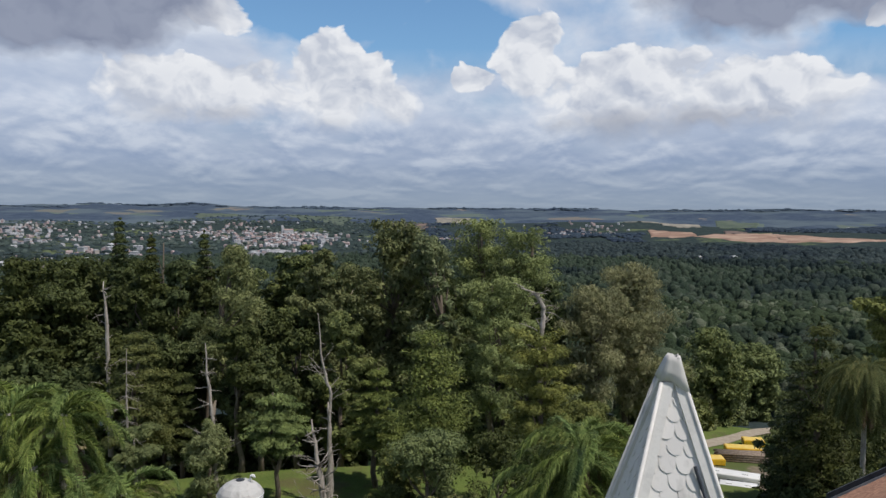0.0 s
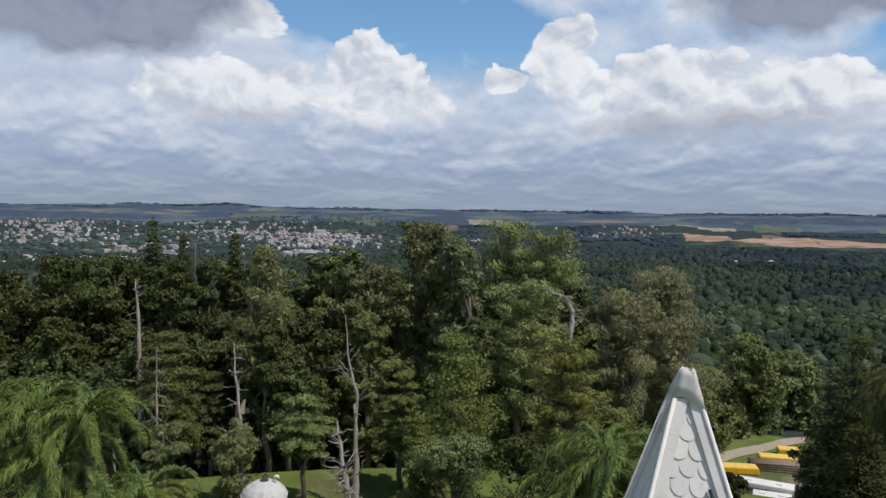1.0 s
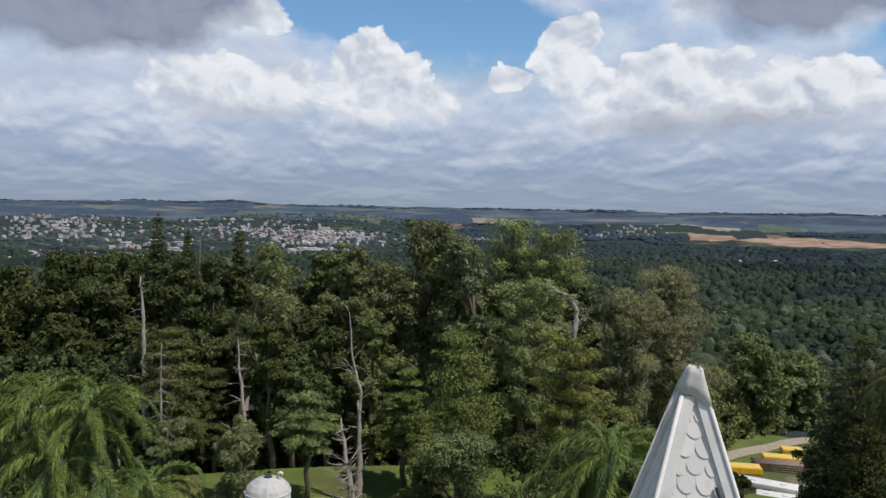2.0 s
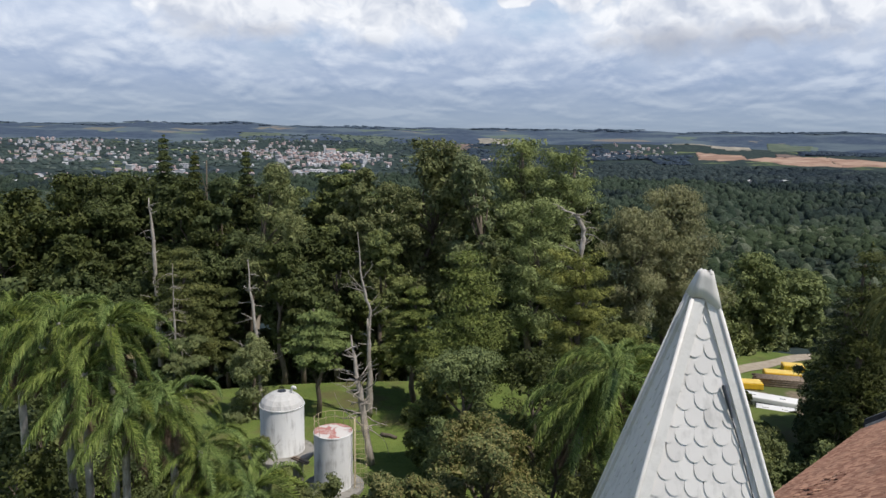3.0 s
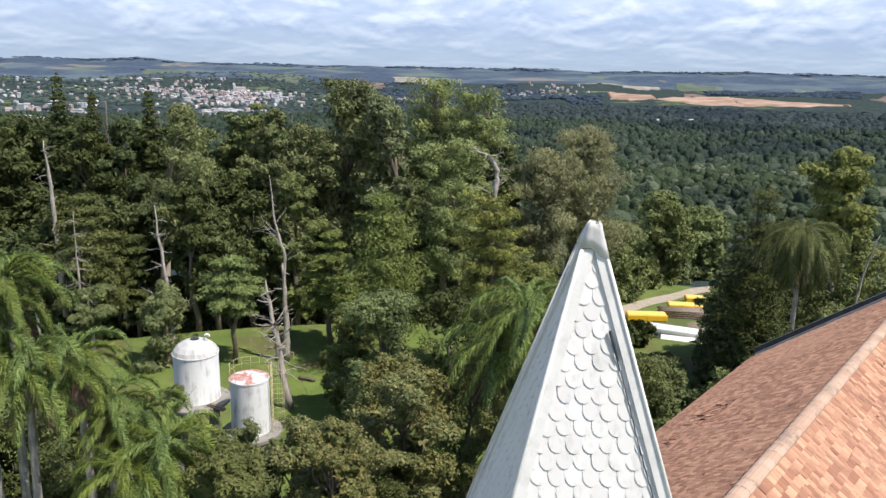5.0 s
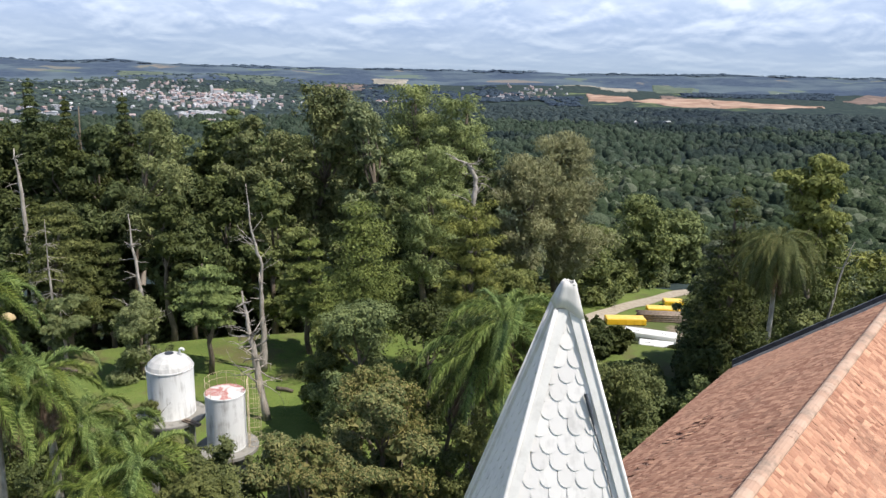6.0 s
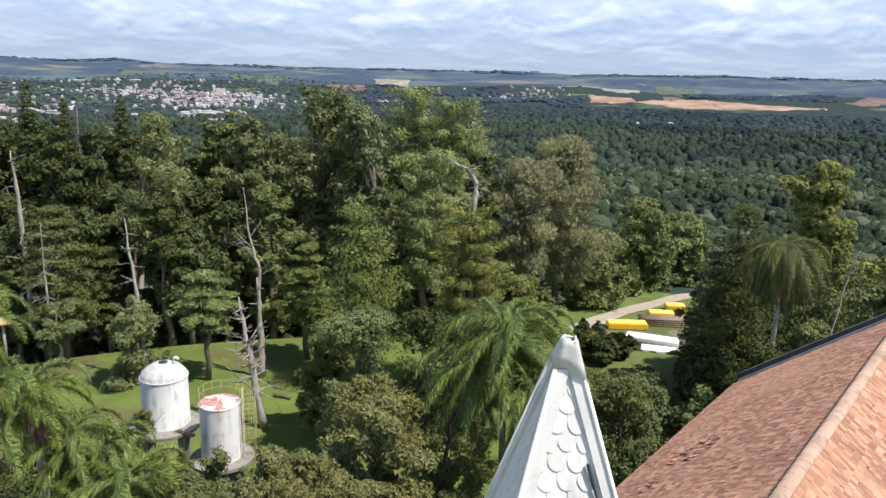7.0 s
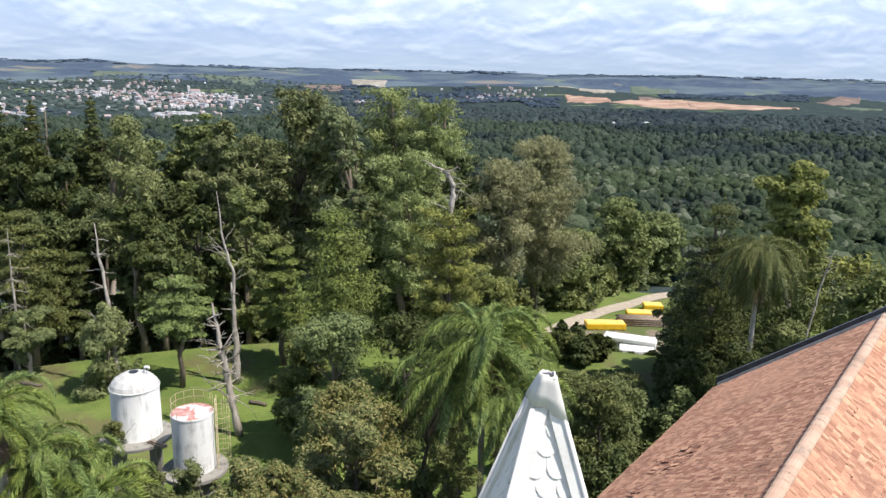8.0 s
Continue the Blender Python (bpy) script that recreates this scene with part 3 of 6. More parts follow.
def build_spire():
    rng = random.Random(4)
    spire = thing("spire", APEX, "pointed square spire with white fish-scale slates and metal hips", "spire", turn=SPIRE_TURN)
    half, flare = SPREAD * DROP, 1.54
    bm = bmesh.new()
    rings = [(0.05, -0.16), (half - 0.02, -DROP), (flare - 0.03, -DROP - 0.34)]
    loops = [[bm.verts.new((sx * a, sy * a, z)) for sx, sy in ((-1, -1), (1, -1), (1, 1), (-1, 1))] for a, z in rings]
    bm.faces.new(loops[0][::-1])
    for a, b in zip(loops, loops[1:]):
        for i in range(4):
            bm.faces.new((a[i], a[(i + 1) % 4], b[(i + 1) % 4], b[i]))
    bm.faces.new(loops[-1])
    part("spire_core", bm, M["flashing"], spire)
    # slates, row by row on each face
    rise, width = 0.170, 0.180
    meshes = [slate_mesh(width * 0.995, 0.30), slate_mesh(width * 0.985, 0.305), slate_mesh(width * 0.99, 0.295)]
    hidden = Soup()

    def lay(q, m, joined):
        if not joined:
            return child("slate", meshes[q], spire, "", m)
        me = meshes[q]
        a = np.array(m)
        v = np.array([p.co for p in me.vertices]) @ a[:3, :3].T + a[:3, 3]
        n = len(v) // 2
        hidden.add(v, [(k, k + 1, n + k + 1, n + k) for k in range(n - 1)])
        hidden.f[3].append(np.array([(0, k, k + 1) for k in range(1, n - 1)]) + hidden.n - len(v))
    slope = math.hypot(DROP, half)
    tilt = math.atan2(half, DROP)
    for face in range(4):
        turn = Matrix.Rotation(math.pi / 2 * face, 4, "Z")
        rows = int((slope - 0.40) / rise)
        for k in range(rows + 1):
            along = slope - 0.0 - k * rise              # lower end of this row, down the face
            room = half * along / slope - 0.05
            shift = 0.5 * (k % 2)
            n = int(room / width) + 2
            spots = []
            for i in range(-n, n + 1):
                x0, x1 = max((i + shift - 0.5) * width, -room - 0.02), min((i + shift + 0.5) * width, room + 0.02)
                if x1 - x0 > 0.03:
                    spots.append(((x0 + x1) / 2, (x1 - x0) / width))
            for x, thin in spots:
                up = along - 0.285
                base = Matrix.Translation((0, -up * math.sin(tilt), -up * math.cos(tilt))) @ Matrix.Rotation(math.pi / 2 - tilt, 4, "X")
                jit = Matrix.Translation((x + rng.uniform(-0.004, 0.004), rng.uniform(-0.008, 0.008), 0.006)) @ Matrix.Rotation(rng.uniform(-0.02, 0.02), 4, "Z") @ Matrix.Rotation(rng.uniform(-0.012, 0.0), 4, "X") @ Matrix.Diagonal((thin, 1, 1, 1))
                lay(rng.randrange(3), turn @ base @ jit, face > 0)
        # flared skirt: one course of slates
        tilt2 = math.atan2(flare - half, 0.34)
        for i in range(-8, 9):
            x = (i + 0.5 * (face % 2)) * width
            if abs(x) < half + 0.22:
                for q, off in enumerate((0.02, 0.19, 0.36)):
                    base = Matrix.Translation((x + 0.5 * width * (q % 2), -half - off * math.sin(tilt2), -DROP - off * math.cos(tilt2))) @ Matrix.Rotation(math.pi / 2 - tilt2, 4, "X")
                    if abs(x + 0.5 * width * (q % 2)) < half + off * 0.7:
                        lay((i + q) % 3, turn @ base @ Matrix.Translation((0, 0, 0.006)), face > 0)
    tagged(child("slate_cover", hidden.mesh("slate_cover", M["slate"]), spire), "white slates of the shaded and far faces", kind="stuff")
    # metal hips: a folded strip down each edge, with a rolled crest
    for i in range(4):
        sx, sy = ((-1, -1), (1, -1), (1, 1), (-1, 1))[i]
        for a, b in ((0.17, DROP + 0.02),):
            bm = bmesh.new()
            t = 0.064
            rows_of = []
            for d in (a, b):
                r = SPREAD * d + t
                w1 = 0.125 if i == 0 else 0.105
                w2 = 0.07
                q = r - 0.085
                ring = [(r - w1, r), (r + 0.006, r + 0.006), (r, r - w2), (q, r - w2), (q, q), (r - w1, q)]
                rows_of.append([bm.verts.new((sx * px, sy * py, -d)) for px, py in ring])
            up, dn = rows_of
            for k in range(6):
                bm.faces.new((up[k], up[(k + 1) % 6], dn[(k + 1) % 6], dn[k]))
            for ring in (up, dn):
                bm.faces.new(ring[0:2] + ring[4:6])
                bm.faces.new(ring[1:5])
            bmesh.ops.recalc_face_normals(bm, faces=list(bm.faces))
            strip = part("hip_strip", bm, M["flashing"], spire, "folded white metal hip strip")
            s = Soup()
            tube(s, [(sx * (SPREAD * d + t + 0.010), sy * (SPREAD * d + t + 0.010), -d) for d in (a, b)], [0.020, 0.020], 8)
            child("crest_roll", s.mesh("crest_roll", M["flashing"], True), strip)
    # lead cap folded over the tip: blunt and torn at the top, its lower edge hanging lower on the sunny side
    bm = bmesh.new()
    prof = [(0.062, 0.115, 0.004), (0.080, 0.05, 0.003), (0.106, -0.04, 0.002), (0.139, -0.15, 0.002)]
    wob = [[rng.uniform(-w, w) for _ in range(20)] for _, _, w in prof]
    torn = [rng.uniform(-0.02, 0.012) - 0.035 * (i in (17, 18)) for i in range(20)]
    rings = []
    for step_in, order in ((0.0, (0, 1, 2, 3)), (0.012, (3, 2, 1, 0))):
        for q in order:
            z = prof[q][1]
            ring = []
            for i in range(20):
                an = math.pi * 2 * i / 20 + math.pi / 4
                hang = -0.15 * max(0.0, math.cos(an + 0.35)) ** 2 * q / 3
                a = prof[q][0] - SPREAD * hang
                sq = a / max(abs(math.cos(an)), abs(math.sin(an)))
                rad = 0.93 * sq + 0.06 * a + wob[q][i] - step_in
                ring.append(bm.verts.new((rad * math.cos(an) + 0.02 * (z + 0.15), rad * math.sin(an) - 0.22 * (z + 0.15), z + (torn[i] if q == 0 else hang))))
            rings.append(ring)
    for k in range(8):
        a, b = rings[k], rings[(k + 1) % 8]
        for i in range(20):
            bm.faces.new((a[i], a[(i + 1) % 20], b[(i + 1) % 20], b[i]))
    bmesh.ops.recalc_face_normals(bm, faces=list(bm.faces))
    part("cap", bm, M["cap_lead"], spire, "crumpled grey-stained metal cap", True)
    bm = bmesh.new()
    bmesh.ops.create_uvsphere(bm, u_segments=10, v_segments=6, radius=0.022, matrix=Matrix.Translation((0.050, -0.105, 0.085)) @ Matrix.Diagonal((1.4, 1, 0.7, 1)))
    part("cap_fold", bm, M["cap_lead"], spire, "curled corner of the torn cap", True)
    # thin dark line along the other front strip, and the thicker piece at its head
    ds = np.linspace(1.02, DROP - 0.03, 14)
    s = Soup()
    tube(s, [(SPREAD * d - 0.101 + 0.006 * math.sin(d * 5), -SPREAD * d - 0.046, -d) for d in ds], [0.007] * 14, 5)
    child("cable", s.mesh("cable", M["dark_metal"]), spire, "thin dark line along the hip strip")
    s = Soup()
    tube(s, [(SPREAD * d - 0.096, -SPREAD * d - 0.062, -d) for d in (0.98, 1.12, 1.28)], [0.018, 0.020, 0.010], 6)
    child("cable_clip", s.mesh("cable_clip", M["dark_metal"]), spire, "thicker dark head of the line")
    tower = thing("tower", (APEX.x, APEX.y, 0), "square plastered church tower below the spire", "tower", turn=SPIRE_TURN)
    top = APEX.z - DROP - 0.36
    part("tower_wall", boxed((-1.3, -1.3, -0.2), (1.3, 1.3, top)), M["wall"], tower)
    part("cornice", boxed((-1.44, -1.44, top - 0.30), (1.44, 1.44, top - 0.004), 0.03), M["wall"], tower)


build_spire()

RIDGE0, RIDGE_Z, EAVE_Z = Vector((11.26, 17.73)), 19.0, 13.87
RU, RV = Vector((0.690, 0.724)), Vector((-0.724, 0.690))
U0, RUN = -11.8, 6.40


def roof_at(u, v, lift=0.0):
    """A point of the nave roof: u along the ridge, v across it (v > 0 towards the woods)."""
    p = RIDGE0 + RU * u + RV * v
    fall = (RIDGE_Z - EAVE_Z) / RUN
    s = math.hypot(1, fall)
    z = RIDGE_Z - abs(v) * fall
    side = (1 if v > 0 else -1) * lift * fall / s
    return Vector((p.x + RV.x * side, p.y + RV.y * side, z + lift / s))


def build_nave():
    nave = thing("church_nave", (*roof_at(0, 0).xy, 0), "long church nave under a weathered orange clay tile roof", "church")
    o = Vector((*roof_at(0, 0).xy, 0))

    def prism(u0, u1, quad):
        bm = bmesh.new()
        a = [bm.verts.new(Vector((*(RU * (u0 + q[2]) + RV * q[0]), q[1]))) for q in quad]
        b = [bm.verts.new(Vector((*(RU * (u1 + q[3]) + RV * q[0]), q[1]))) for q in quad]
        n = len(quad)
        bm.faces.new(a[::-1])
        bm.faces.new(b)
        for i in range(n):
            bm.faces.new((a[i], a[(i + 1) % n], b[(i + 1) % n], b[i]))
        bmesh.ops.recalc_face_normals(bm, faces=list(bm.faces))
        return bm

    skew = 1.0
    for s, nm in ((1, "north"), (-1, "south")):
        part("wall", prism(U0 + 0.3, 14.0, [(s * 6.2, -0.5, 0, 0), (s * 5.85, -0.5, 0, 0), (s * 5.85, 14.0, 0, 0), (s * 6.2, 13.75, 0, 0)]), M["wall"], nave)
        part("roof_slope", prism(U0, 14.2, [(0, RIDGE_Z - 0.02, 0, 0), (s * RUN, EAVE_Z - 0.02, 0, skew), (s * RUN, EAVE_Z - 0.2, 0, skew), (0, RIDGE_Z - 0.24, 0, 0)]), M["clay"], nave)
        part("eave_board", prism(U0, 14.2 + skew, [(s * (RUN + 0.003), EAVE_Z - 0.03, 0, 0), (s * (RUN + 0.043), EAVE_Z - 0.03, 0, 0), (s * (RUN + 0.043), EAVE_Z - 0.22, 0, 0), (s * (RUN + 0.003), EAVE_Z - 0.22, 0, 0)]), M["timber"], nave)
        # metal-clad gable edge: a pale flashing and a dark upstand
        rake = prism(14.21, 14.36, [(s * 0.0, RIDGE_Z + 0.15, 0, 0), (s * RUN, EAVE_Z + 0.15, skew, skew), (s * RUN, EAVE_Z - 0.22, skew, skew), (0, RIDGE_Z - 0.24, 0, 0)])
        part("rake_flashing", rake, M["grey_metal"], nave, "pale grey metal edge flashing")
        rake = prism(14.363, 14.62, [(s * 0.0, RIDGE_Z + 0.36, 0, 0), (s * (RUN + 0.1), EAVE_Z + 0.34, skew, skew), (s * (RUN + 0.1), EAVE_Z - 0.25, skew, skew), (0, RIDGE_Z - 0.27, 0, 0)])
        part("rake_upstand", rake, M["dark_metal"], nave, "dark metal gable upstand")
    for u in (U0 + 0.3, 13.65):
        part("gable_wall", prism(u, u + 0.35, [(-5.84, -0.5, 0, 0), (5.84, -0.5, 0, 0), (5.84, 13.9, 0, 0), (0, RIDGE_Z - 0.3, 0, 0), (-5.84, 13.9, 0, 0)]), M["wall"], nave)
    part("finial", box(bmesh.new(), Vector((*(RU * 14.4), RIDGE_Z + 0.262)) - Vector((0.07, 0.07, 0)), Vector((*(RU * 14.4), RIDGE_Z + 0.75)) + Vector((0.07, 0.07, 0)), 0.02), M["flashing"], nave, "small white finial block")
    return nave, o


NAVE, NAVE_O = build_nave()


# ---------------------------------------------------------------- water tanks
def lathe(profile, sides=40):
    bm = bmesh.new()
    rings = []
    for r, z in profile:
        if r < 1e-4:
            rings.append([bm.verts.new((0, 0, z))])
        else:
            rings.append([bm.verts.new((r * math.cos(2 * math.pi * i / sides), r * math.sin(2 * math.pi * i / sides), z)) for i in range(sides)])
    for a, b in zip(rings, rings[1:]):
        for i in range(sides):
            j = (i + 1) % sides
            if len(a) == 1:
                bm.faces.new((a[0], b[j], b[i]))
            elif len(b) == 1:
                bm.faces.new((a[i], a[j], b[0]))
            else:
                bm.faces.new((a[i], a[j], b[j], b[i]))
    bmesh.ops.recalc_face_normals(bm, faces=list(bm.faces))
    return bm


def sharp(ob, angle=35):
    me = ob.data
    bm = bmesh.new()
    bm.from_mesh(me)
    for f in bm.faces:
        f.smooth = True
    for e in bm.edges:
        e.smooth = not (len(e.link_faces) == 2 and e.calc_face_angle(0) > radians(angle))
    bm.to_mesh(me)
    bm.free()
    return ob


def pipe(name, pts, radius, mat, parent, label="", sides=6):
    s = Soup()
    tube(s, pts, [radius] * len(pts), sides)
    return child(name, s.mesh(name, mat, True), parent, label)


def build_tanks():
    zt = 6.62
    stand = thing("tank_stand", (-12.55, 44.6, ground_z(-12.55, 44.6)), "round mossy grey concrete platform on square legs", "platform")
    h = zt - ground_z(-12.55, 44.6)
    sharp(part("slab", lathe([(0, h - 0.26), (1.98, h - 0.26), (2.06, h - 0.22), (2.08, h - 0.05), (2.05, h), (0, h)], 36), M["mossy"], stand))
    for i in range(4):
        a = math.pi / 2 * i + 0.9
        x, y = 1.45 * math.cos(a), 1.45 * math.sin(a)
        # legs take the dark mossy concrete in place of the shade they stand in
        part("leg", boxed((x - 0.17, y - 0.17, -0.3), (x + 0.17, y + 0.17, h - 0.26), 0.02), M["mossy"], stand)
    for i in range(2):
        a = math.pi / 2 * i + 0.9
        d = Vector((math.cos(a), math.sin(a), 0))
        s = Soup()
        tube(s, [-d * 1.5 + Vector((0, 0, h - 0.40)), d * 1.5 + Vector((0, 0, h - 0.40))], [0.15, 0.15], 4)
        child("beam", s.mesh("beam", M["concrete"]), stand)
    tank = thing("water_tank", (-12.5, 44.75, zt), "white domed cylindrical water tank with grey stains", "water tank", "water tanks")
    r = 1.38
    sharp(part("shell", lathe([(0, 0.0), (r, 0.0), (r, 0.05), (r - 0.012, 0.08), (r - 0.012, 2.92), (r + 0.03, 2.96), (r + 0.03, 3.02), (r, 3.04)]), M["tank"], tank))
    sharp(part("dome", lathe([(r, 3.042), (r * 0.93, 3.26), (r * 0.76, 3.52), (r * 0.48, 3.74), (r * 0.24, 3.84), (0.2, 3.845), (0.2, 3.87), (0, 3.87)], 14), M["tank_roof"], tank, "grey-stained faceted dome"), 12)
    pipe("vent_pipe", [(0.62, 0, 3.55), (0.62, 0, 3.96), (0.65, 0, 4.08), (0.74, 0, 4.15), (0.84, 0, 4.12), (0.88, 0, 4.0)], 0.085, M["tank"], tank, "bent white vent pipe", 8)
    sharp(part("hatch", lathe([(0.27, 3.80), (0.27, 3.875), (0.22, 3.89), (0, 3.89)], 16), M["dark_metal"], tank, "dark round hatch lid"))
    bush = thing("self_sown_bush", (-13.25, 43.2, zt), "small green bush growing on the platform beside the tank", "bush")
    rng = np.random.default_rng(77)
    s = Soup()
    for k in range(9):
        q = limb_path(rng, (0, 0, -0.02), rng.normal(size=3) * [0.32, 0.32, 0.25] + [0, 0, 1.15], 0.1, 5)
        tube(s, q, np.linspace(0.02, 0.006, 5), 5)
    child("stems", s.mesh("stems", M["bark_grey"], True), bush)
    s = Soup()
    cc = rng.normal(size=(30, 3)) * [0.28, 0.28, 0.34] + [0, 0, 0.95]
    clumped(s, rng, cc, np.full((30, 3), 0.2), 2600, 0.10)
    child("leaves", s.mesh("leaves", M["leaf_shrub"]), bush)
    beam = thing("old_timber", (-11.0, 43.1, zt + 0.0), "weathered grey timber lying on the platform edge", "timber", turn=-35)
    part("plank", boxed((-0.7, -0.14, 0.0), (0.7, 0.14, 0.10), 0.015), M["timber"], beam)
    part("plank", boxed((-0.5, -0.09, 0.104), (0.75, 0.11, 0.19), 0.015), M["timber"], beam)

    bx, by, top, r = -8.86, 42.75, 8.8, 1.16
    g = ground_z(bx, by)
    base = thing("plinth", (bx, by, g), "round grey-brown concrete base below the smaller tank", "base")
    sharp(part("drum", lathe([(0, -0.3), (1.25, -0.3), (1.25, 5.10 - g), (0, 5.10 - g)], 28), M["mossy"], base))
    sharp(part("slab", lathe([(0, 5.103 - g), (1.80, 5.103 - g), (1.85, 5.14 - g), (1.85, 5.33 - g), (1.82, 5.36 - g), (0, 5.36 - g)], 28), M["mossy"], base))
    tank = thing("water_tank", (bx, by, 5.36), "white cylindrical tank with peeling red and white top", "water tank", "water tanks")
    hh = top - 5.36
    sharp(part("shell", lathe([(0, 0), (r, 0), (r, hh - 0.12), (r + 0.025, hh - 0.10), (r + 0.025, hh - 0.02), (r, hh)]), M["tank"], tank))
    sharp(part("lid", lathe([(r, hh + 0.003), (r * 0.6, hh + 0.06), (0, hh + 0.08)], 32), M["lid_paint"], tank, "red and white painted metal lid"))
    # handrail round the lid
    for i in range(9):
        a = 0.2 + i * math.pi * 1.25 / 8
        part_x, part_y = r * 0.98 * math.cos(a), r * 0.98 * math.sin(a)
        pipe("rail_post", [(part_x, part_y, hh), (part_x, part_y, hh + 0.85)], 0.011, M["yellow_iron"], tank, "", 5)
    for zz in (0.45, 0.85):
        pipe("hand_rail", [(r * 0.98 * math.cos(a), r * 0.98 * math.sin(a), hh + zz) for a in np.linspace(0.2, 0.2 + math.pi * 1.25, 30)], 0.010, M["yellow_iron"], tank, "", 5)
    ladder = thing("caged_ladder", (bx + r + 0.18, by - 0.15, g), "thin pale yellow iron ladder with safety hoops", "ladder")
    lo, hi = 0.0, top + 0.95 - g
    for yy in (-0.2, 0.2):
        pipe("stile", [(0, yy, lo), (0, yy, hi)], 0.025, M["yellow_iron"], ladder, "", 5)
    z = 0.3
    while z < hi:
        pipe("rung", [(0, -0.2, z), (0, 0.2, z)], 0.014, M["yellow_iron"], ladder, "", 5)
        z += 0.32
    z = 3.6
    while z < hi + 0.05:
        pipe("hoop", [(0.36 - 0.38 * math.cos(a), 0.36 * math.sin(a), z) for a in np.linspace(-2.6, 2.6, 14) + math.pi], 0.010, M["yellow_iron"], ladder, "", 5)
        z += 0.62
    for a in (-1.5, -0.75, 0, 0.75, 1.5):
        pipe("hoop_strap", [(0.36 + 0.38 * math.cos(a), 0.36 * math.sin(a), 3.6), (0.36 + 0.38 * math.cos(a), 0.36 * math.sin(a), hi)], 0.008, M["yellow_iron"], ladder, "", 5)


def lid_paint(g):
    pos = coords(g)
    n = g.noise(pos, 1.3, 3.0, 0.5, 0.6)
    f = g.remap(n, 0.47, 0.53)
    c = g.mix(f, (0.60, 0.57, 0.55), (0.42, 0.17, 0.15))
    c = g.mix(g.math("MULTIPLY", g.remap(g.noise(pos, 5.0, 5.0, 0.7), 0.48, 0.62), 0.7), c, (0.56, 0.50, 0.47))
    return principled(g, c, 0.7, bump=g.noise(pos, 15.0, 4.0), strength=0.2)


M["mossy"] = material("mossy_concrete_surface", plaster((0.20, 0.19, 0.17), (0.34, 0.325, 0.30), (0.085, 0.085, 0.065), 0.75))
M["tank_roof"] = material("tank_roof_surface", plaster((0.44, 0.435, 0.425), (0.62, 0.615, 0.605), (0.28, 0.27, 0.26), 0.7))
M["lid_paint"] = material("lid_paint_surface", lid_paint)
build_tanks()


# ---------------------------------------------------------------- trees
def spread_clumps(rng, n, kind, cb, top, R):
    h = rng.random(n)
    ang = rng.random(n) * 2 * np.pi
    rad = 0.25 + 0.75 * np.sqrt(rng.random(n))
    if kind in ("broad", "laurel", "small", "willow"):
        w = np.sqrt(np.clip(1 - ((h - 0.45) / 0.56) ** 2, 0.02, 1)) * 0.86
        rad = np.maximum(rad, 0.35 + 0.4 * rng.random(n))
        rr = np.stack([np.full(n, 0.24), np.full(n, 0.24), np.full(n, 0.19)], 1) * R * (0.7 + 0.6 * rng.random((n, 1)))
    elif kind == "eucalypt":
        w = np.sqrt(np.clip(1 - ((h - 0.60) / 0.62) ** 2, 0.05, 1)) * 0.9
        rr = np.array([[0.23, 0.23, 0.22]]) * R * (0.6 + 0.8 * rng.random((n, 1)))
    else:  # cypress
        w = np.clip(np.sin(np.pi * np.clip(h * 0.86 + 0.16, 0, 1)), 0.1, 1) ** 0.8
        rr = np.array([[0.26, 0.26, 0.34]]) * R * (0.6 + 0.6 * rng.random((n, 1)))
    lump = 1 + 0.22 * np.sin(ang * 2 + h * 7 + rng.random() * 6) + 0.12 * np.sin(ang * 5 + h * 13)
    rho = np.maximum(rad * w * R * lump - rr[:, 0] * 0.25, 0)
    z = cb + (top - cb) * (0.02 + 0.96 * h) - rr[:, 2] * 0.6
    return np.stack([rho * np.cos(ang), rho * np.sin(ang), z], 1), rr


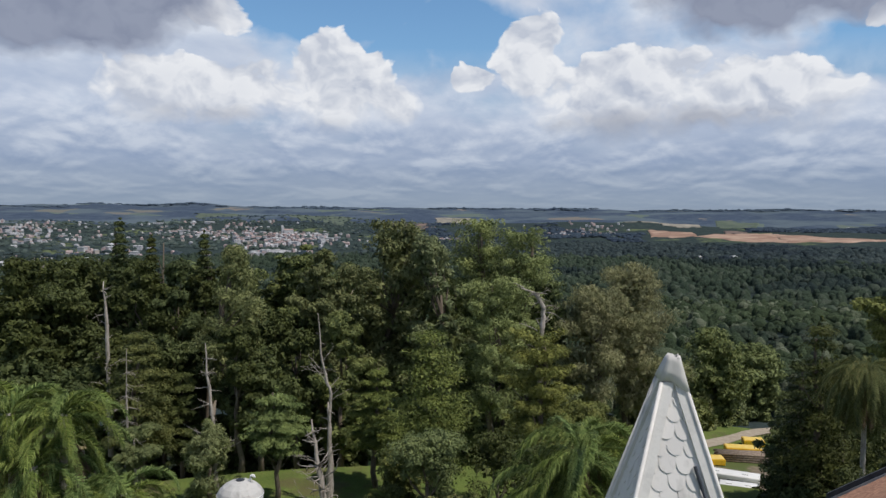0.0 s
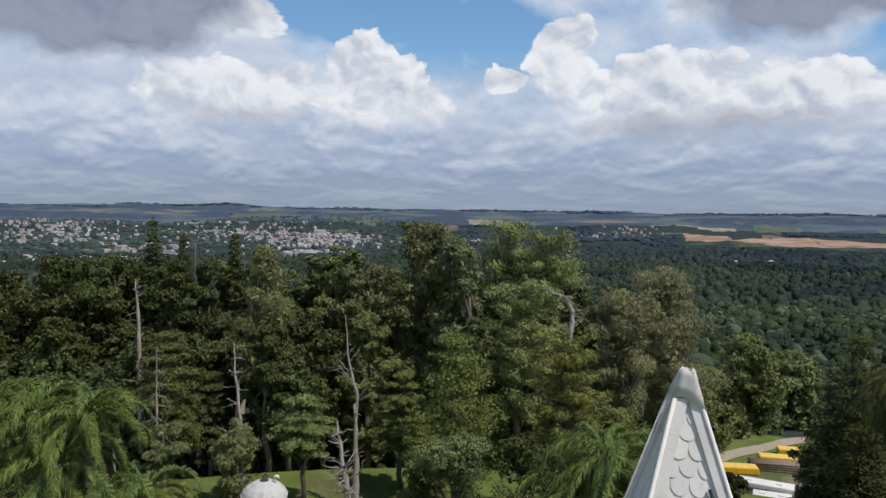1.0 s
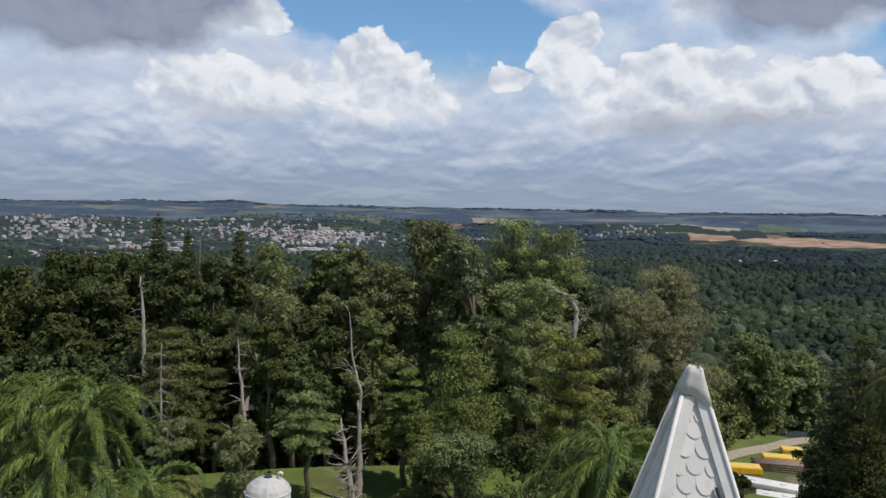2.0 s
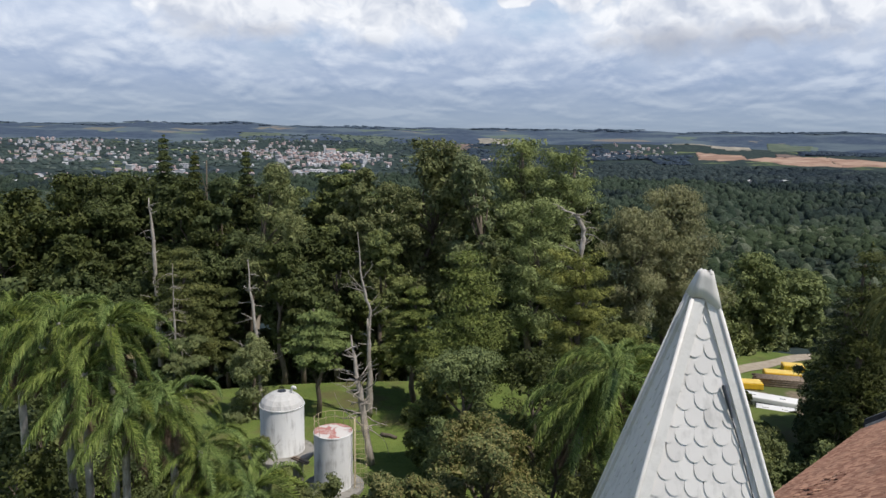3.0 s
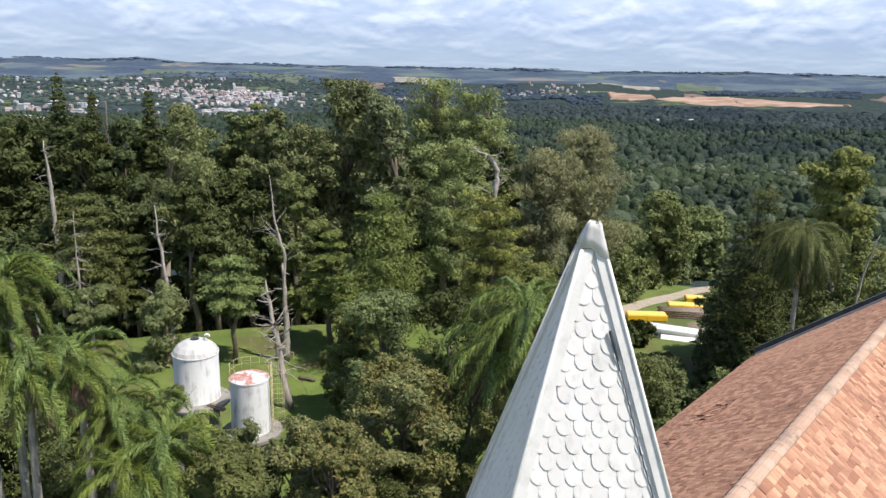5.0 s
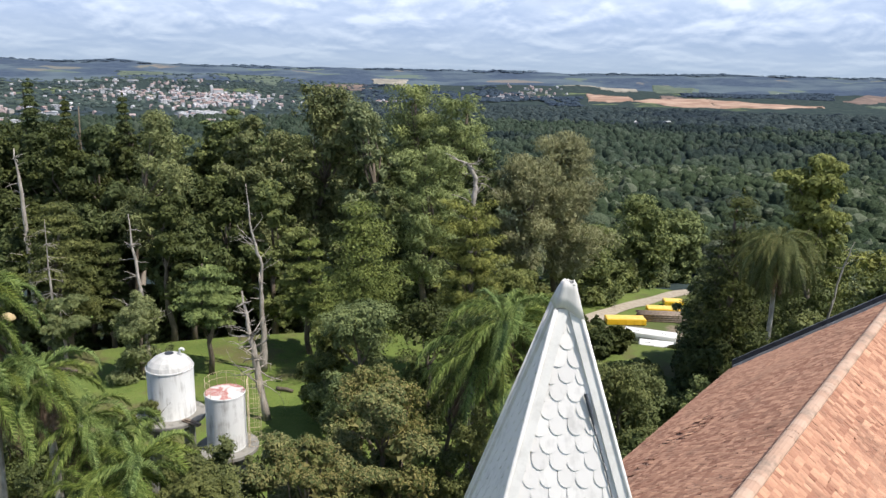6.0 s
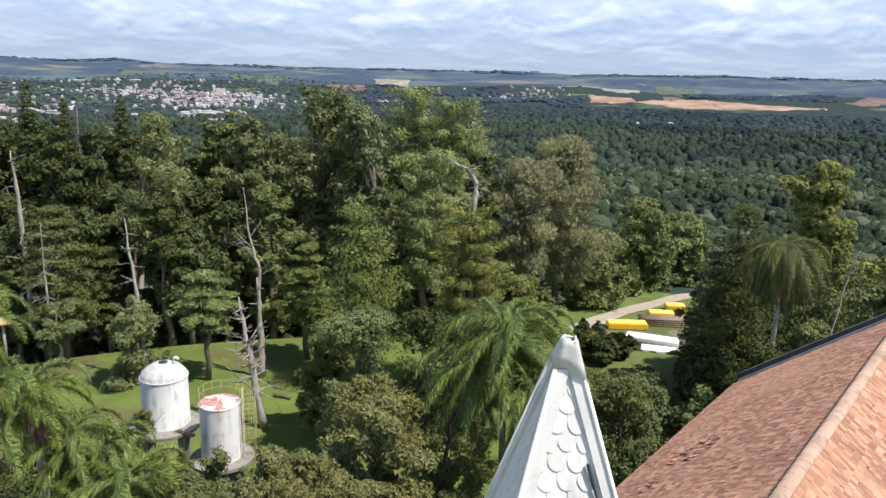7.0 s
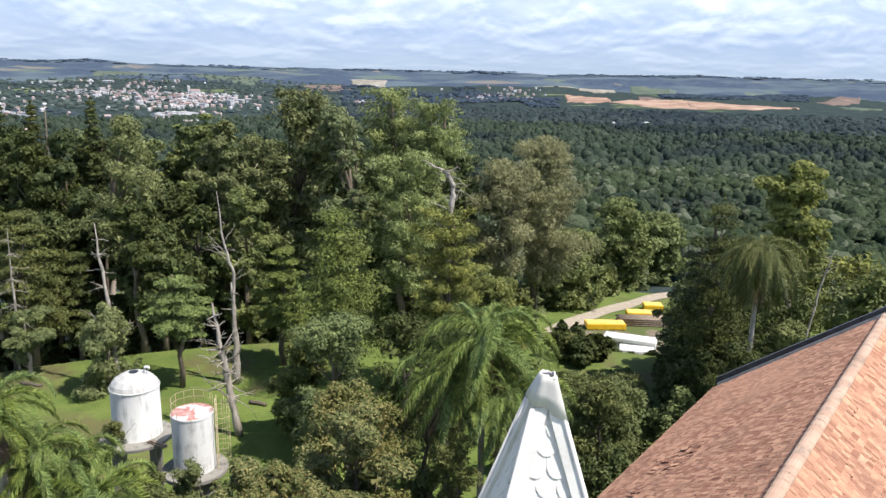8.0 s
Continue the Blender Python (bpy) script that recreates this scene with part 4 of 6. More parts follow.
def whorls(rng, kind, cb, top, R):
    """Tiers of branches round the stem, each branch a row of flat sprays, with air between the tiers."""
    gap = dict(cedar=1.25, pine=1.7, conifer=0.95)[kind] * (0.55 + 0.09 * R)
    tiers = max(5, int((top - cb) / gap))
    cc, rr = [], []
    for q in range(tiers):
        t = (q + rng.uniform(-0.2, 0.2)) / tiers
        if kind == "cedar":
            wide = max(0.0, 1.0 - t) ** 0.7 * min(1.0, 0.6 + 2.2 * max(t, 0.0))
        elif kind == "conifer":
            wide = max(0.1, 1.03 - t) ** 0.85
        else:
            wide = math.sqrt(max(0.05, 1 - ((t - 0.42) / 0.64) ** 2))
        arms = rng.integers(5, 9) if t < 0.8 else 4
        turn = rng.uniform(0, 6.28)
        for k in range(arms):
            a = turn + 6.283 * (k + rng.uniform(-0.3, 0.3)) / arms
            reach = R * wide * rng.uniform(0.72, 1.14)
            rise = dict(cedar=rng.uniform(-0.22, 0.05), pine=rng.uniform(0.05, 0.55), conifer=rng.uniform(-0.4, -0.15))[kind]
            m = max(2, int(reach / (0.16 * R)))
            for f in np.linspace(0.30, 1.0, m):
                rho = reach * f
                size = R * (0.27 - 0.10 * f) * rng.uniform(0.75, 1.25)
                side = rng.normal() * 0.10 * reach * f
                cc.append((rho * math.cos(a) - side * math.sin(a), rho * math.sin(a) + side * math.cos(a), cb + (top - cb) * max(t, 0.0) + rise * rho + rng.normal() * 0.06 * gap))
                rr.append((size, size, size * (0.70 if kind == "pine" else 0.46)))
    cc.append((0, 0, top - 0.05 * R)), rr.append((0.05 * R, 0.05 * R, 0.08 * R))
    cc, rr = np.array(cc), np.array(rr)
    cc[:, 2] -= np.maximum(cc[:, 2] + rr[:, 2] - top, 0)
    return cc, rr


def boughs(rng, n, kind, cb, top, R):
    """Large boughs, each of some smaller clumps, with gaps between them."""
    if kind in ("cedar", "pine", "conifer"):
        return whorls(rng, kind, cb, top, R)
    c, r = spread_clumps(rng, max(9, int(n * 0.25 * max(1.0, R / 4.4) ** 1.5)), kind, cb, top, R)
    k = 8
    off = rng.normal(size=(len(c), k, 3))
    off /= np.linalg.norm(off, axis=2, keepdims=True)
    off[:, :, 2] = np.abs(off[:, :, 2]) * 0.8 - 0.25
    spread = 0.95 if kind in ("eucalypt", "willow") else 1.05
    cc = (c[:, None] + off * r[:, None] * spread * rng.uniform(0.55, 1.0, (len(c), k, 1))).reshape(-1, 3)
    rr = np.repeat(r, k, 0) * rng.uniform(0.42, 0.74, (len(c) * k, 1)) * (1.3 if kind == "willow" else 1.0)
    cc[:, 2] -= np.maximum(cc[:, 2] + rr[:, 2] - top, 0)
    return cc, rr


# leaf scale, how level the sprays lie, their slimness and length
FINE = dict(cedar=(0.95, 1.2, 0.42, 1.3), pine=(0.95, 0.6, 0.38, 1.4), conifer=(0.85, 0.7, 0.4, 1.3), cypress=(0.85, 0.1, 0.4, 1.3), willow=(0.9, 0.1, 0.3, 1.6), eucalypt=(0.9, 0.2, 0.45, 1.2), laurel=(1.25, 0.5, 0.6, 1.0))


TREE_LOOK = dict(
    broad=("leafy broadleaf tree with a dense rounded green crown", "leaf_mid", "bark_grey", 125),
    dark=("dark leafy tree with a dense shaded crown", "leaf_dark", "bark_grey", 115),
    eucalypt=("tall eucalyptus tree with pale limbs and grey-green crown", "leaf_euc", "bark_pale", 190),
    pine=("tall pine tree with loose light green tufts", "leaf_light", "bark_grey", 170),
    cedar=("cedar tree with flat layered green branches", "leaf_bright", "bark_grey", 150),
    conifer=("narrow dark conifer rising above the other trees", "leaf_dark", "bark_grey", 130),
    cypress=("tall olive green cypress tree with ragged outline", "leaf_olive", "bark_grey", 170),
    willow=("brownish fine-leaved tree with drooping round crown", "leaf_brown", "bark_grey", 190),
    laurel=("broad-leaved tree with yellowing leaves in a bushy crown", "leaf_laurel", "bark_grey", 76),
    small=("small round tree standing on the lawn", "leaf_shrub", "bark_pale", 26))


def build_tree(kind, x, y, top, low, hw, seed, leaf=None, count=None, most=26000):
    rng = np.random.default_rng(seed)
    label, lm, bmat, n = TREE_LOOK[kind]
    shape = "broad" if kind == "dark" else kind
    gz = ground_z(x, y)
    H, cb = top - gz, max(low - gz, 0.5)
    tree = thing(f"{'pine' if kind == 'pine' else 'cedar' if kind == 'cedar' else 'conifer' if kind == 'conifer' else 'cypress' if kind == 'cypress' else 'broadleaf'}_tree", (x, y, gz), label, "tree", "trees of the grove")
    centres, radii = boughs(rng, n, shape, cb, H, hw)
    dist = math.hypot(x, y) * (2.0 if count else 1.0 if most > 20000 else 1.35)
    size = max(0.09, 0.0026 * dist) * FINE.get(kind, (1, 1, 1, 1))[0]
    area = 2 * math.pi * hw * (H - cb) + math.pi * hw * hw
    number = int(min(most, max(4000, 4.6 * area / (size * size * 0.30)))) if count is None else count
    # stem and limbs
    s = Soup()
    lean = rng.normal(size=2) * 0.02 * H
    r0 = (0.016 * H + 0.10) * (0.5 if kind == "conifer" else 1.0)
    tip = np.array([lean[0], lean[1], cb + (H - cb) * (0.9 if shape in ("pine", "cedar", "conifer", "cypress") else 0.62)])
    stem = limb_path(rng, (0, 0, -0.3), tip, 0.015, 7)
    tube(s, stem, np.linspace(r0, r0 * 0.25, 7), 8)
    for c in centres[:: max(5, len(centres) // 12)]:
        k = min(5, max(1, int(6 * max(0.1, (c[2] - 0.25 * np.hypot(c[0], c[1]) * 2)) / tip[2])))
        tube(s, limb_path(rng, stem[k], stem[k] + (c - stem[k]) * 0.82, 0.08, 5), np.linspace(r0 * 0.26, r0 * 0.05, 5), 4)
    child("trunk", s.mesh("trunk", M[bmat], True), tree)
    s = Soup()
    _, flat, slim, stretch = FINE.get(kind, (1.0, 0.35, 0.65, 1.0))
    droop = 0.9 if kind == "willow" else 0.1
    clumped(s, rng, centres, radii, number, size, droop, flat, slim, stretch)
    layered = shape in ("cedar", "pine", "conifer")
    inner = centres * [0.60, 0.60, 1.0] - [0, 0, (0.0 if layered else 0.07) * (H - cb)]
    clumped(s, rng, inner, radii * (0.9 if layered else 1.1), number // (10 if layered else 7), size * (1.6 if layered else 2.3), 0.3, 0.1)
    child("crown", s.mesh("crown", M[leaf or lm]), tree)
    return tree


TREES = [
    ("conifer", -42.4, 98, 25.6, 12.4, 2.1),
    ("conifer", -39.1, 100, 23.3, 12.1, 1.8),
    ("conifer", -31.4, 98, 24.0, 12.5, 2.0),
    ("broad", -51.9, 92, 20.9, 5.2, 5.9, "leaf_dark"),
    ("broad", -47.9, 95, 19.4, 4.6, 5.4, "leaf_dark"),
    ("broad", -35.9, 92, 20.5, 6.9, 4.9, "leaf_dark"),
    ("broad", -33.0, 92, 20.7, 7.3, 3.9, "leaf_dark"),
    ("cypress", -23.3, 84, 22.9, 7.2, 4.5),
    ("broad", -19.1, 105, 22.2, 2.8, 4.2),
    ("broad", -14.2, 88, 22.4, 4.9, 4.0, "leaf_euc"),
    ("broad", -6.6, 92, 27.0, 3.1, 6.4, "leaf_euc"),
    ("broad", -1.2, 88, 24.6, 4.2, 4.4, "leaf_euc"),
    ("pine", 4.9, 100, 25.8, 7.3, 4.8),
    ("pine", 10.1, 96, 25.0, 6.6, 4.3),
    ("broad", -11.5, 82, 15.8, 0.6, 3.6),
    ("pine", 5.8, 84, 20.1, 3.9, 4.8),
    ("willow", 24.3, 96, 20.5, 2.9, 6.0),
    ("willow", 18.0, 92, 18.0, 3.9, 5.3),
    ("cedar", -31.2, 76, 15.3, 2.7, 4.6, "leaf_shrub"),
    ("broad", -38.7, 82, 9.5, -0.6, 3.5, "leaf_dark"),
    ("cedar", -28.3, 80, 10.0, 0.1, 3.2, "leaf_dark"),
    ("cedar", -15.2, 67, 11.0, 5.4, 3.6),
    ("broad", -21.4, 78, 15.7, 4.4, 3.4),
    ("cedar", -1.3, 66, 17.1, 3.8, 5.7),
    ("pine", 8.0, 64, 16.9, 6.5, 3.2),
    ("cedar", -6.6, 72, 12.4, 3.9, 3.2),
    ("broad", -1.4, 52, 11.7, 1.9, 4.0),
    ("laurel", 0.3, 37, 11.7, 4.9, 2.9),
    ("laurel", -3.0, 31, 11.8, 6.1, 2.3),
    ("laurel", -7.1, 29, 12.0, 6.6, 2.1, "leaf_shrub"),
    ("small", -29.6, 71, 7.0, 1.5, 2.8),
    ("cypress", -21.0, 66, 8.3, -1.0, 2.8),
    ("cedar", 28.8, 58, 18.9, 0.4, 4.6, "leaf_dark"),
    ("cedar", 30.4, 64, 14.8, -2.4, 3.2, "leaf_dark"),
    ("broad", 37.8, 62, 21.2, 13.6, 3.4, "leaf_light"),
    ("broad", 23.0, 105, 5.5, -7.2, 5.0),
    ("broad", 37.8, 130, 1.3, -15.7, 7.8),
    ("broad", 54.1, 150, 3.7, -17.4, 8.5),
    ("broad", 66.9, 160, -0.9, -20.4, 7.8),
    ("broad", 14.0, 75, 7.7, -2.2, 4.2),
    ("broad", 46.2, 150, -7.6, -22.4, 7.3),
    ("broad", -3.7, 56, 8.8, -0.8, 2.7),
]
# nearer bushes and trees round the tanks
TREES += [
    ("laurel", 1.6, 38, 11.6, 1.0, 3.6), ("laurel", -2.6, 33, 11.4, 2.0, 3.0), ("dark", 4.6, 44, 11.0, 0.5, 3.4, "leaf_shrub"),
    ("laurel", -6.2, 30, 11.2, 2.0, 2.8, "leaf_shrub"), ("dark", -9.4, 28, 7.6, 1.0, 2.2, "leaf_shrub"), ("laurel", -0.4, 46, 9.4, 0.5, 3.2),
    ("dark", 3.8, 53, 11.5, 0.5, 3.8), ("broad", 7.2, 56, 10.0, 0.2, 3.6, "leaf_dark"), ("broad", 12.5, 62, 8.5, -0.5, 4.2),
    ("dark", 15.5, 50, 6.5, -0.5, 3.6, "leaf_shrub"), ("broad", 18.5, 58, 5.0, -1, 3.4), ("broad", 21, 66, 4.0, -2, 4.0, "leaf_shrub"),
    ("cedar", 31.5, 60, 15.5, -1, 4.4, "leaf_dark"), ("dark", 27.0, 60, 12.0, -1, 3.6), ("dark", 34.5, 64, 12.0, -2, 4.2), ("broad", 44.0, 70, 13.0, -3, 4.6),
    ("broad", 50.0, 82, 9.5, -6, 5.5), ("broad", 58.0, 96, 8.0, -8, 6.0), ("broad", 46.0, 90, 5.0, -8, 5.0, "leaf_shrub")]
TREES += [("dark", 16.5, 47, 8.6, 0.5, 3.2, "leaf_shrub"), ("broad", 18.5, 51, 7.6, 0.4, 3.0, "leaf_shrub"), ("dark", 19.8, 56, 6.0, 0.4, 3.0), ("broad", 22.5, 59, 5.0, 0.2, 3.0, "leaf_shrub"),
          ("dark", 15.0, 54, 8.5, 0.3, 3.4, "leaf_shrub"), ("broad", 24.5, 63, 3.4, 0.0, 2.6), ("dark", 20.6, 66, 3.2, 0.0, 3.0), ("broad", 17.0, 70, 4.4, -0.2, 3.4, "leaf_shrub"),
          ("conifer", 31.4, 92, -5.9, -9, 2.2, "leaf_dark"), ("conifer", 34.6, 92.5, -7.6, -9.8, 2.0, "leaf_dark"),
          ("dark", 27.2, 48.6, 10.5, 0.5, 2.6), ("dark", 31.8, 51.5, 11.0, 0.5, 3.0, "leaf_shrub"), ("dark", 34.6, 55, 12.0, 0.5, 3.2), ("dark", 5.6, 38.6, 9.4, 0.5, 2.4, "leaf_shrub"), ("dark", 9.6, 40.4, 9.2, 0.5, 2.6, "leaf_shrub"),
          # dark bushes added beneath the palms where the ground lies in deep shade
          ("dark", -14.0, 36.0, 8.6, 0.5, 3.2), ("dark", -17.5, 36.0, 8.6, 0.5, 3.4), ("dark", -18.2, 42, 6.5, 0.5, 3.4), ("dark", -21.0, 40, 10.0, 0.5, 3.6), ("dark", -11.5, 27.5, 8.0, 0.5, 2.6, "leaf_shrub"), ("dark", -20.5, 38.0, 8.6, 0.5, 3.8), ("dark", -24.0, 39.0, 8.6, 0.5, 3.8), ("dark", -26.0, 40, 12.0, 0.5, 4.0), ("dark", -18.5, 42.0, 8.6, 0.5, 3.4), ("dark", -17.8, 38.5, 5.5, 0.5, 2.6, "leaf_shrub"),
          ("broad", 26.0, 58, 9.0, 0.3, 2.8, "leaf_dark"), ("broad", 30.0, 68, 8.0, -0.3, 3.6), ("broad", 36.5, 74, 7.5, -1, 4.0), ("broad", 41.0, 84, 4.0, -3, 4.0, "leaf_shrub"),
          ("broad", 47.0, 62, 12.0, 0, 4.4, "leaf_mid"), ("broad", 52.0, 70, 10.0, 0, 4.8, "leaf_euc"), ("pine", 56.0, 78, 9.0, -1, 4.6)]
FILL = random.Random(31)
for k in range(26):
    fy = FILL.uniform(40, 70)
    fx = fy * FILL.uniform(0.24, 0.46)
    TREES.append((FILL.choice(["dark", "broad"]), fx, fy, FILL.uniform(3.5, 7.0), 0.3, FILL.uniform(2.2, 3.2), FILL.choice(["leaf_shrub", "leaf_dark", "leaf_mid"])))
TREES[42:42] = [("dark", -9.8, 36.6, 8.9, 1.5, 1.9, "leaf_shrub"), ("dark", -8.0, 37.8, 8.5, 1.5, 1.7, "leaf_shrub"), ("laurel", -3.9, 36, 9.8, 1.5, 2.6), ("laurel", -1.7, 38, 9.6, 1.5, 2.6), ("dark", -6.4, 37.0, 7.9, 1.5, 1.5, "leaf_shrub"), ("laurel", -5.3, 35.6, 9.9, 2.0, 2.1), ("dark", -0.4, 33, 7.4, 1.5, 2.4, "leaf_dark")]
# low bushes and spruces where the slope begins
EDGE = [("dark", 22.6, 70.5, 2.6, 0.2, 1.9), ("dark", 24.6, 72.0, 2.2, 0.2, 1.8), ("dark", 20.8, 72.5, 2.9, 0.2, 1.9, "leaf_shrub"),
        ("conifer", 22.8, 79.0, 1.5, -1.0, 1.7), ("conifer", 24.8, 80.0, 0.8, -1.5, 1.8), ("conifer", 26.6, 80.5, -1.0, -2.6, 1.7)]
# dark bushes by the palms, most added to fill ground in deep shade
EDGE += [("dark", -18.4, 28.8, 13.6, 3.0, 2.3, "leaf_dark"), ("dark", -24.0, 36, 12.5, 0.5, 3.0, "leaf_dark"), ("dark", -27.5, 42, 12.5, 0.5, 3.6, "leaf_dark"), ("dark", -22.4, 33.5, 11.5, 0.5, 2.6, "leaf_dark")]
EDGE += [("dark", 34.0, 94.0, -7.6, -9.8, 1.4, "leaf_shrub"), ("dark", 36.6, 93.0, -8.4, -10.2, 1.3), ("broad", 40.6, 95.6, -9.2, -11.2, 1.3, "leaf_shrub")]
# the depth of the wood
wood = random.Random(11)
for k in range(30):
    fx, fy = -58 + 2.4 * k + wood.uniform(-2, 2), wood.uniform(98, 110)
    TREES.append((wood.choice(["broad", "eucalypt", "dark", "cypress"]), fx, fy, wood.uniform(18.5, 21.5) if fx < -14 else wood.uniform(17, 20), 3.0, wood.uniform(4.0, 5.4), wood.choice(["leaf_dark", "leaf_mid", "leaf_euc", "leaf_mid"])))
for k in range(40):
    fx, fy = wood.uniform(-58, 14), wood.uniform(78, 112)
    if fy < 84 and fx > -6:
        fy += 8
    ftop = wood.uniform(9, 16) if fy < 96 else wood.uniform(13, 19.5)
    TREES.append((wood.choice(["dark", "broad", "dark", "cypress", "broad"]), fx, fy, ftop, wood.uniform(-1, 2) if fy > 90 else wood.uniform(3, 6), wood.uniform(3.4, 5.2), wood.choice(["leaf_dark", "leaf_mid", "leaf_euc", "leaf_dark"])))
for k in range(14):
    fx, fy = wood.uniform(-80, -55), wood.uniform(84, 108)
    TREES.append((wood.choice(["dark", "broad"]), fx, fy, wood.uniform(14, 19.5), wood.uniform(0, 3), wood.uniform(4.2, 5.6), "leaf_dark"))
for k in range(20):
    fx, fy = wood.uniform(14, 34), wood.uniform(76, 104)
    TREES.append((wood.choice(["dark", "broad"]), fx, fy, ground_z(fx, fy) + wood.uniform(7, 11), ground_z(fx, fy) + 0.5, wood.uniform(2.8, 4.2), wood.choice(["leaf_shrub", "leaf_mid", "leaf_euc"])))
for i, (kind, x, y, top, low, hw, *more) in enumerate(TREES):
    if x / y > 0.40 and (x - 0.95 * hw) / y < 0.43 and 40 < y < 124:
        x = 0.43 * y + 0.95 * hw
    elif 0.25 < (x + 0.7 * hw) / y < 0.48 and 40 < y < 124 and low < 27.9 - 0.30 * y and (kind, y > 80) != ("conifer", True):
        top = min(top, 27.0 - 0.395 * y)          # the slope is open towards the yard
        low = ground_z(x, y) + 0.4
        if top < low + 1.6 or y > 70:
            continue
        hw = min(hw, 0.6 * (top - low) + 0.6)
    # trees within the wood take the dark leaves in place of shade
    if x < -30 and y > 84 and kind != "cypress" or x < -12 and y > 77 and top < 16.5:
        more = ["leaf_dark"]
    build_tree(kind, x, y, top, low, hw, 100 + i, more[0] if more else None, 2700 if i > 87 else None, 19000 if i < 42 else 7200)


# undergrowth along the wood, its shade put into dark leaves
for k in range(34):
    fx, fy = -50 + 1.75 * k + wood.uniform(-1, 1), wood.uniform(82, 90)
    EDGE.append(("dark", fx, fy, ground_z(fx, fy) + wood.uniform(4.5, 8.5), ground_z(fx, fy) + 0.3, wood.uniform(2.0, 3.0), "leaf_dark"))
for k in range(34):
    ft = wood.uniform(0.0, 0.95)
    fx, fy = 13 + 56 * ft + wood.uniform(-9, -3.5), 97 + 50 * ft + wood.uniform(3.5, 9)
    EDGE.append((wood.choice(["dark", "broad"]), fx, fy, ground_z(fx, fy) + wood.uniform(2.6, 6.5), ground_z(fx, fy) + 0.2, wood.uniform(1.8, 3.2), wood.choice(["leaf_shrub", "leaf_mid", "leaf_euc"])))
for i, (kind, x, y, top, low, hw, *more) in enumerate(EDGE):
    build_tree(kind, x, y, top, low, hw, 700 + i, more[0] if more else None, 4200 if i < 8 else 2200)


def build_snag(points, radius, branches, seed, label, tilt=0.5):
    """A dead bleached stem with broken side branches."""
    rng = np.random.default_rng(seed)
    base = np.array(points[0], float)
    snag = thing("dead_tree", base, label, "dead tree", "dead trees")
    pts = np.array(points, float) - base
    t = np.linspace(0, 1, len(pts) * 4)
    path = np.stack([np.interp(t, np.linspace(0, 1, len(pts)), pts[:, k]) for k in range(3)], 1)
    path[1:-1] += rng.normal(size=(len(path) - 2, 3)) * 0.05
    s = Soup()
    tube(s, path, np.interp(t, [0, 0.7, 1], [radius, radius * 0.55, radius * 0.14]) * (1 + 0.12 * rng.normal(size=len(t))), 9)
    child("trunk", s.mesh("trunk", M["bark_dead"], True), snag)
    for _ in range(branches):
        k = rng.integers(int(len(path) * 0.3), len(path) - 1)
        a = rng.random() * 6.28
        L = (0.7 + 2.3 * rng.random()) * (1.25 - k / len(path))
        end = path[k] + np.array([math.cos(a) * L, math.sin(a) * L * 0.7, L * rng.uniform(-0.5, tilt)])
        q = limb_path(rng, path[k], end, 0.08, 6)
        s = Soup()
        tube(s, q, np.linspace(radius * 0.21, radius * 0.06, 6), 5)
        for _ in range(2):
            j = rng.integers(2, 6)
            tube(s, limb_path(rng, q[j], q[j] + (q[5] - q[3]) * 0.5 + rng.normal(size=3) * L * 0.22, 0.08, 4), np.linspace(radius * 0.06, 0.010, 4), 4)
        child("branch", s.mesh("branch", M["bark_dead"], True), snag)


build_snag([(-20.6, 67.0, 0), (-21.0, 67.3, 7.0), (-21.9, 68, 14.6)], 0.27, 24, 1, "tall bleached dead tree trunk with broken twigs")
build_snag([(-36.0, 80, 0), (-36.2, 80, 14.0), (-36.5, 80, 19.0)], 0.28, 22, 2, "bleached dead tree top among dark crowns")
build_snag([(8.2, 65.0, 0), (8.3, 65.2, 9.0), (8.5, 65.6, 16.4), (8.8, 65.8, 18.2), (7.9, 65.9, 19.6), (6.6, 66.0, 20.2)], 0.30, 30, 3, "bare pale trunk with crooked upper limbs", 0.7)
build_snag([(-8.7, 57.0, 0), (-9.7, 57.6, 5.5), (-10.5, 58.2, 10.4)], 0.34, 52, 4, "leaning dead tree trunk with splayed bare branches", 1.0)
build_snag([(-10.5, 67.4, -0.1), (-10.4, 67.4, 5.0), (-10.6, 67.4, 9.4)], 0.40, 4, 5, "thick broken dead trunk at the edge of the wood")
build_snag([(-10.6, 67.9, 7.0), (-10.4, 67.9, 10.0), (-11.2, 68.0, 13.0), (-11.6, 68.0, 17.4)], 0.17, 14, 7, "thin bare forked stem at the edge of the wood", 1.2)
build_snag([(36.4, 56.5, 5.0), (37.2, 56.2, 12.0), (37.9, 56, 14.9)], 0.12, 5, 6, "bare pale branch leaning out behind the roof")

build_snag([(-30.8, 71.5, 0), (-30.7, 71.6, 7.0), (-30.6, 71.6, 13.4)], 0.13, 46, 8, "dead conifer with many thin drooping bare twigs", -0.12)


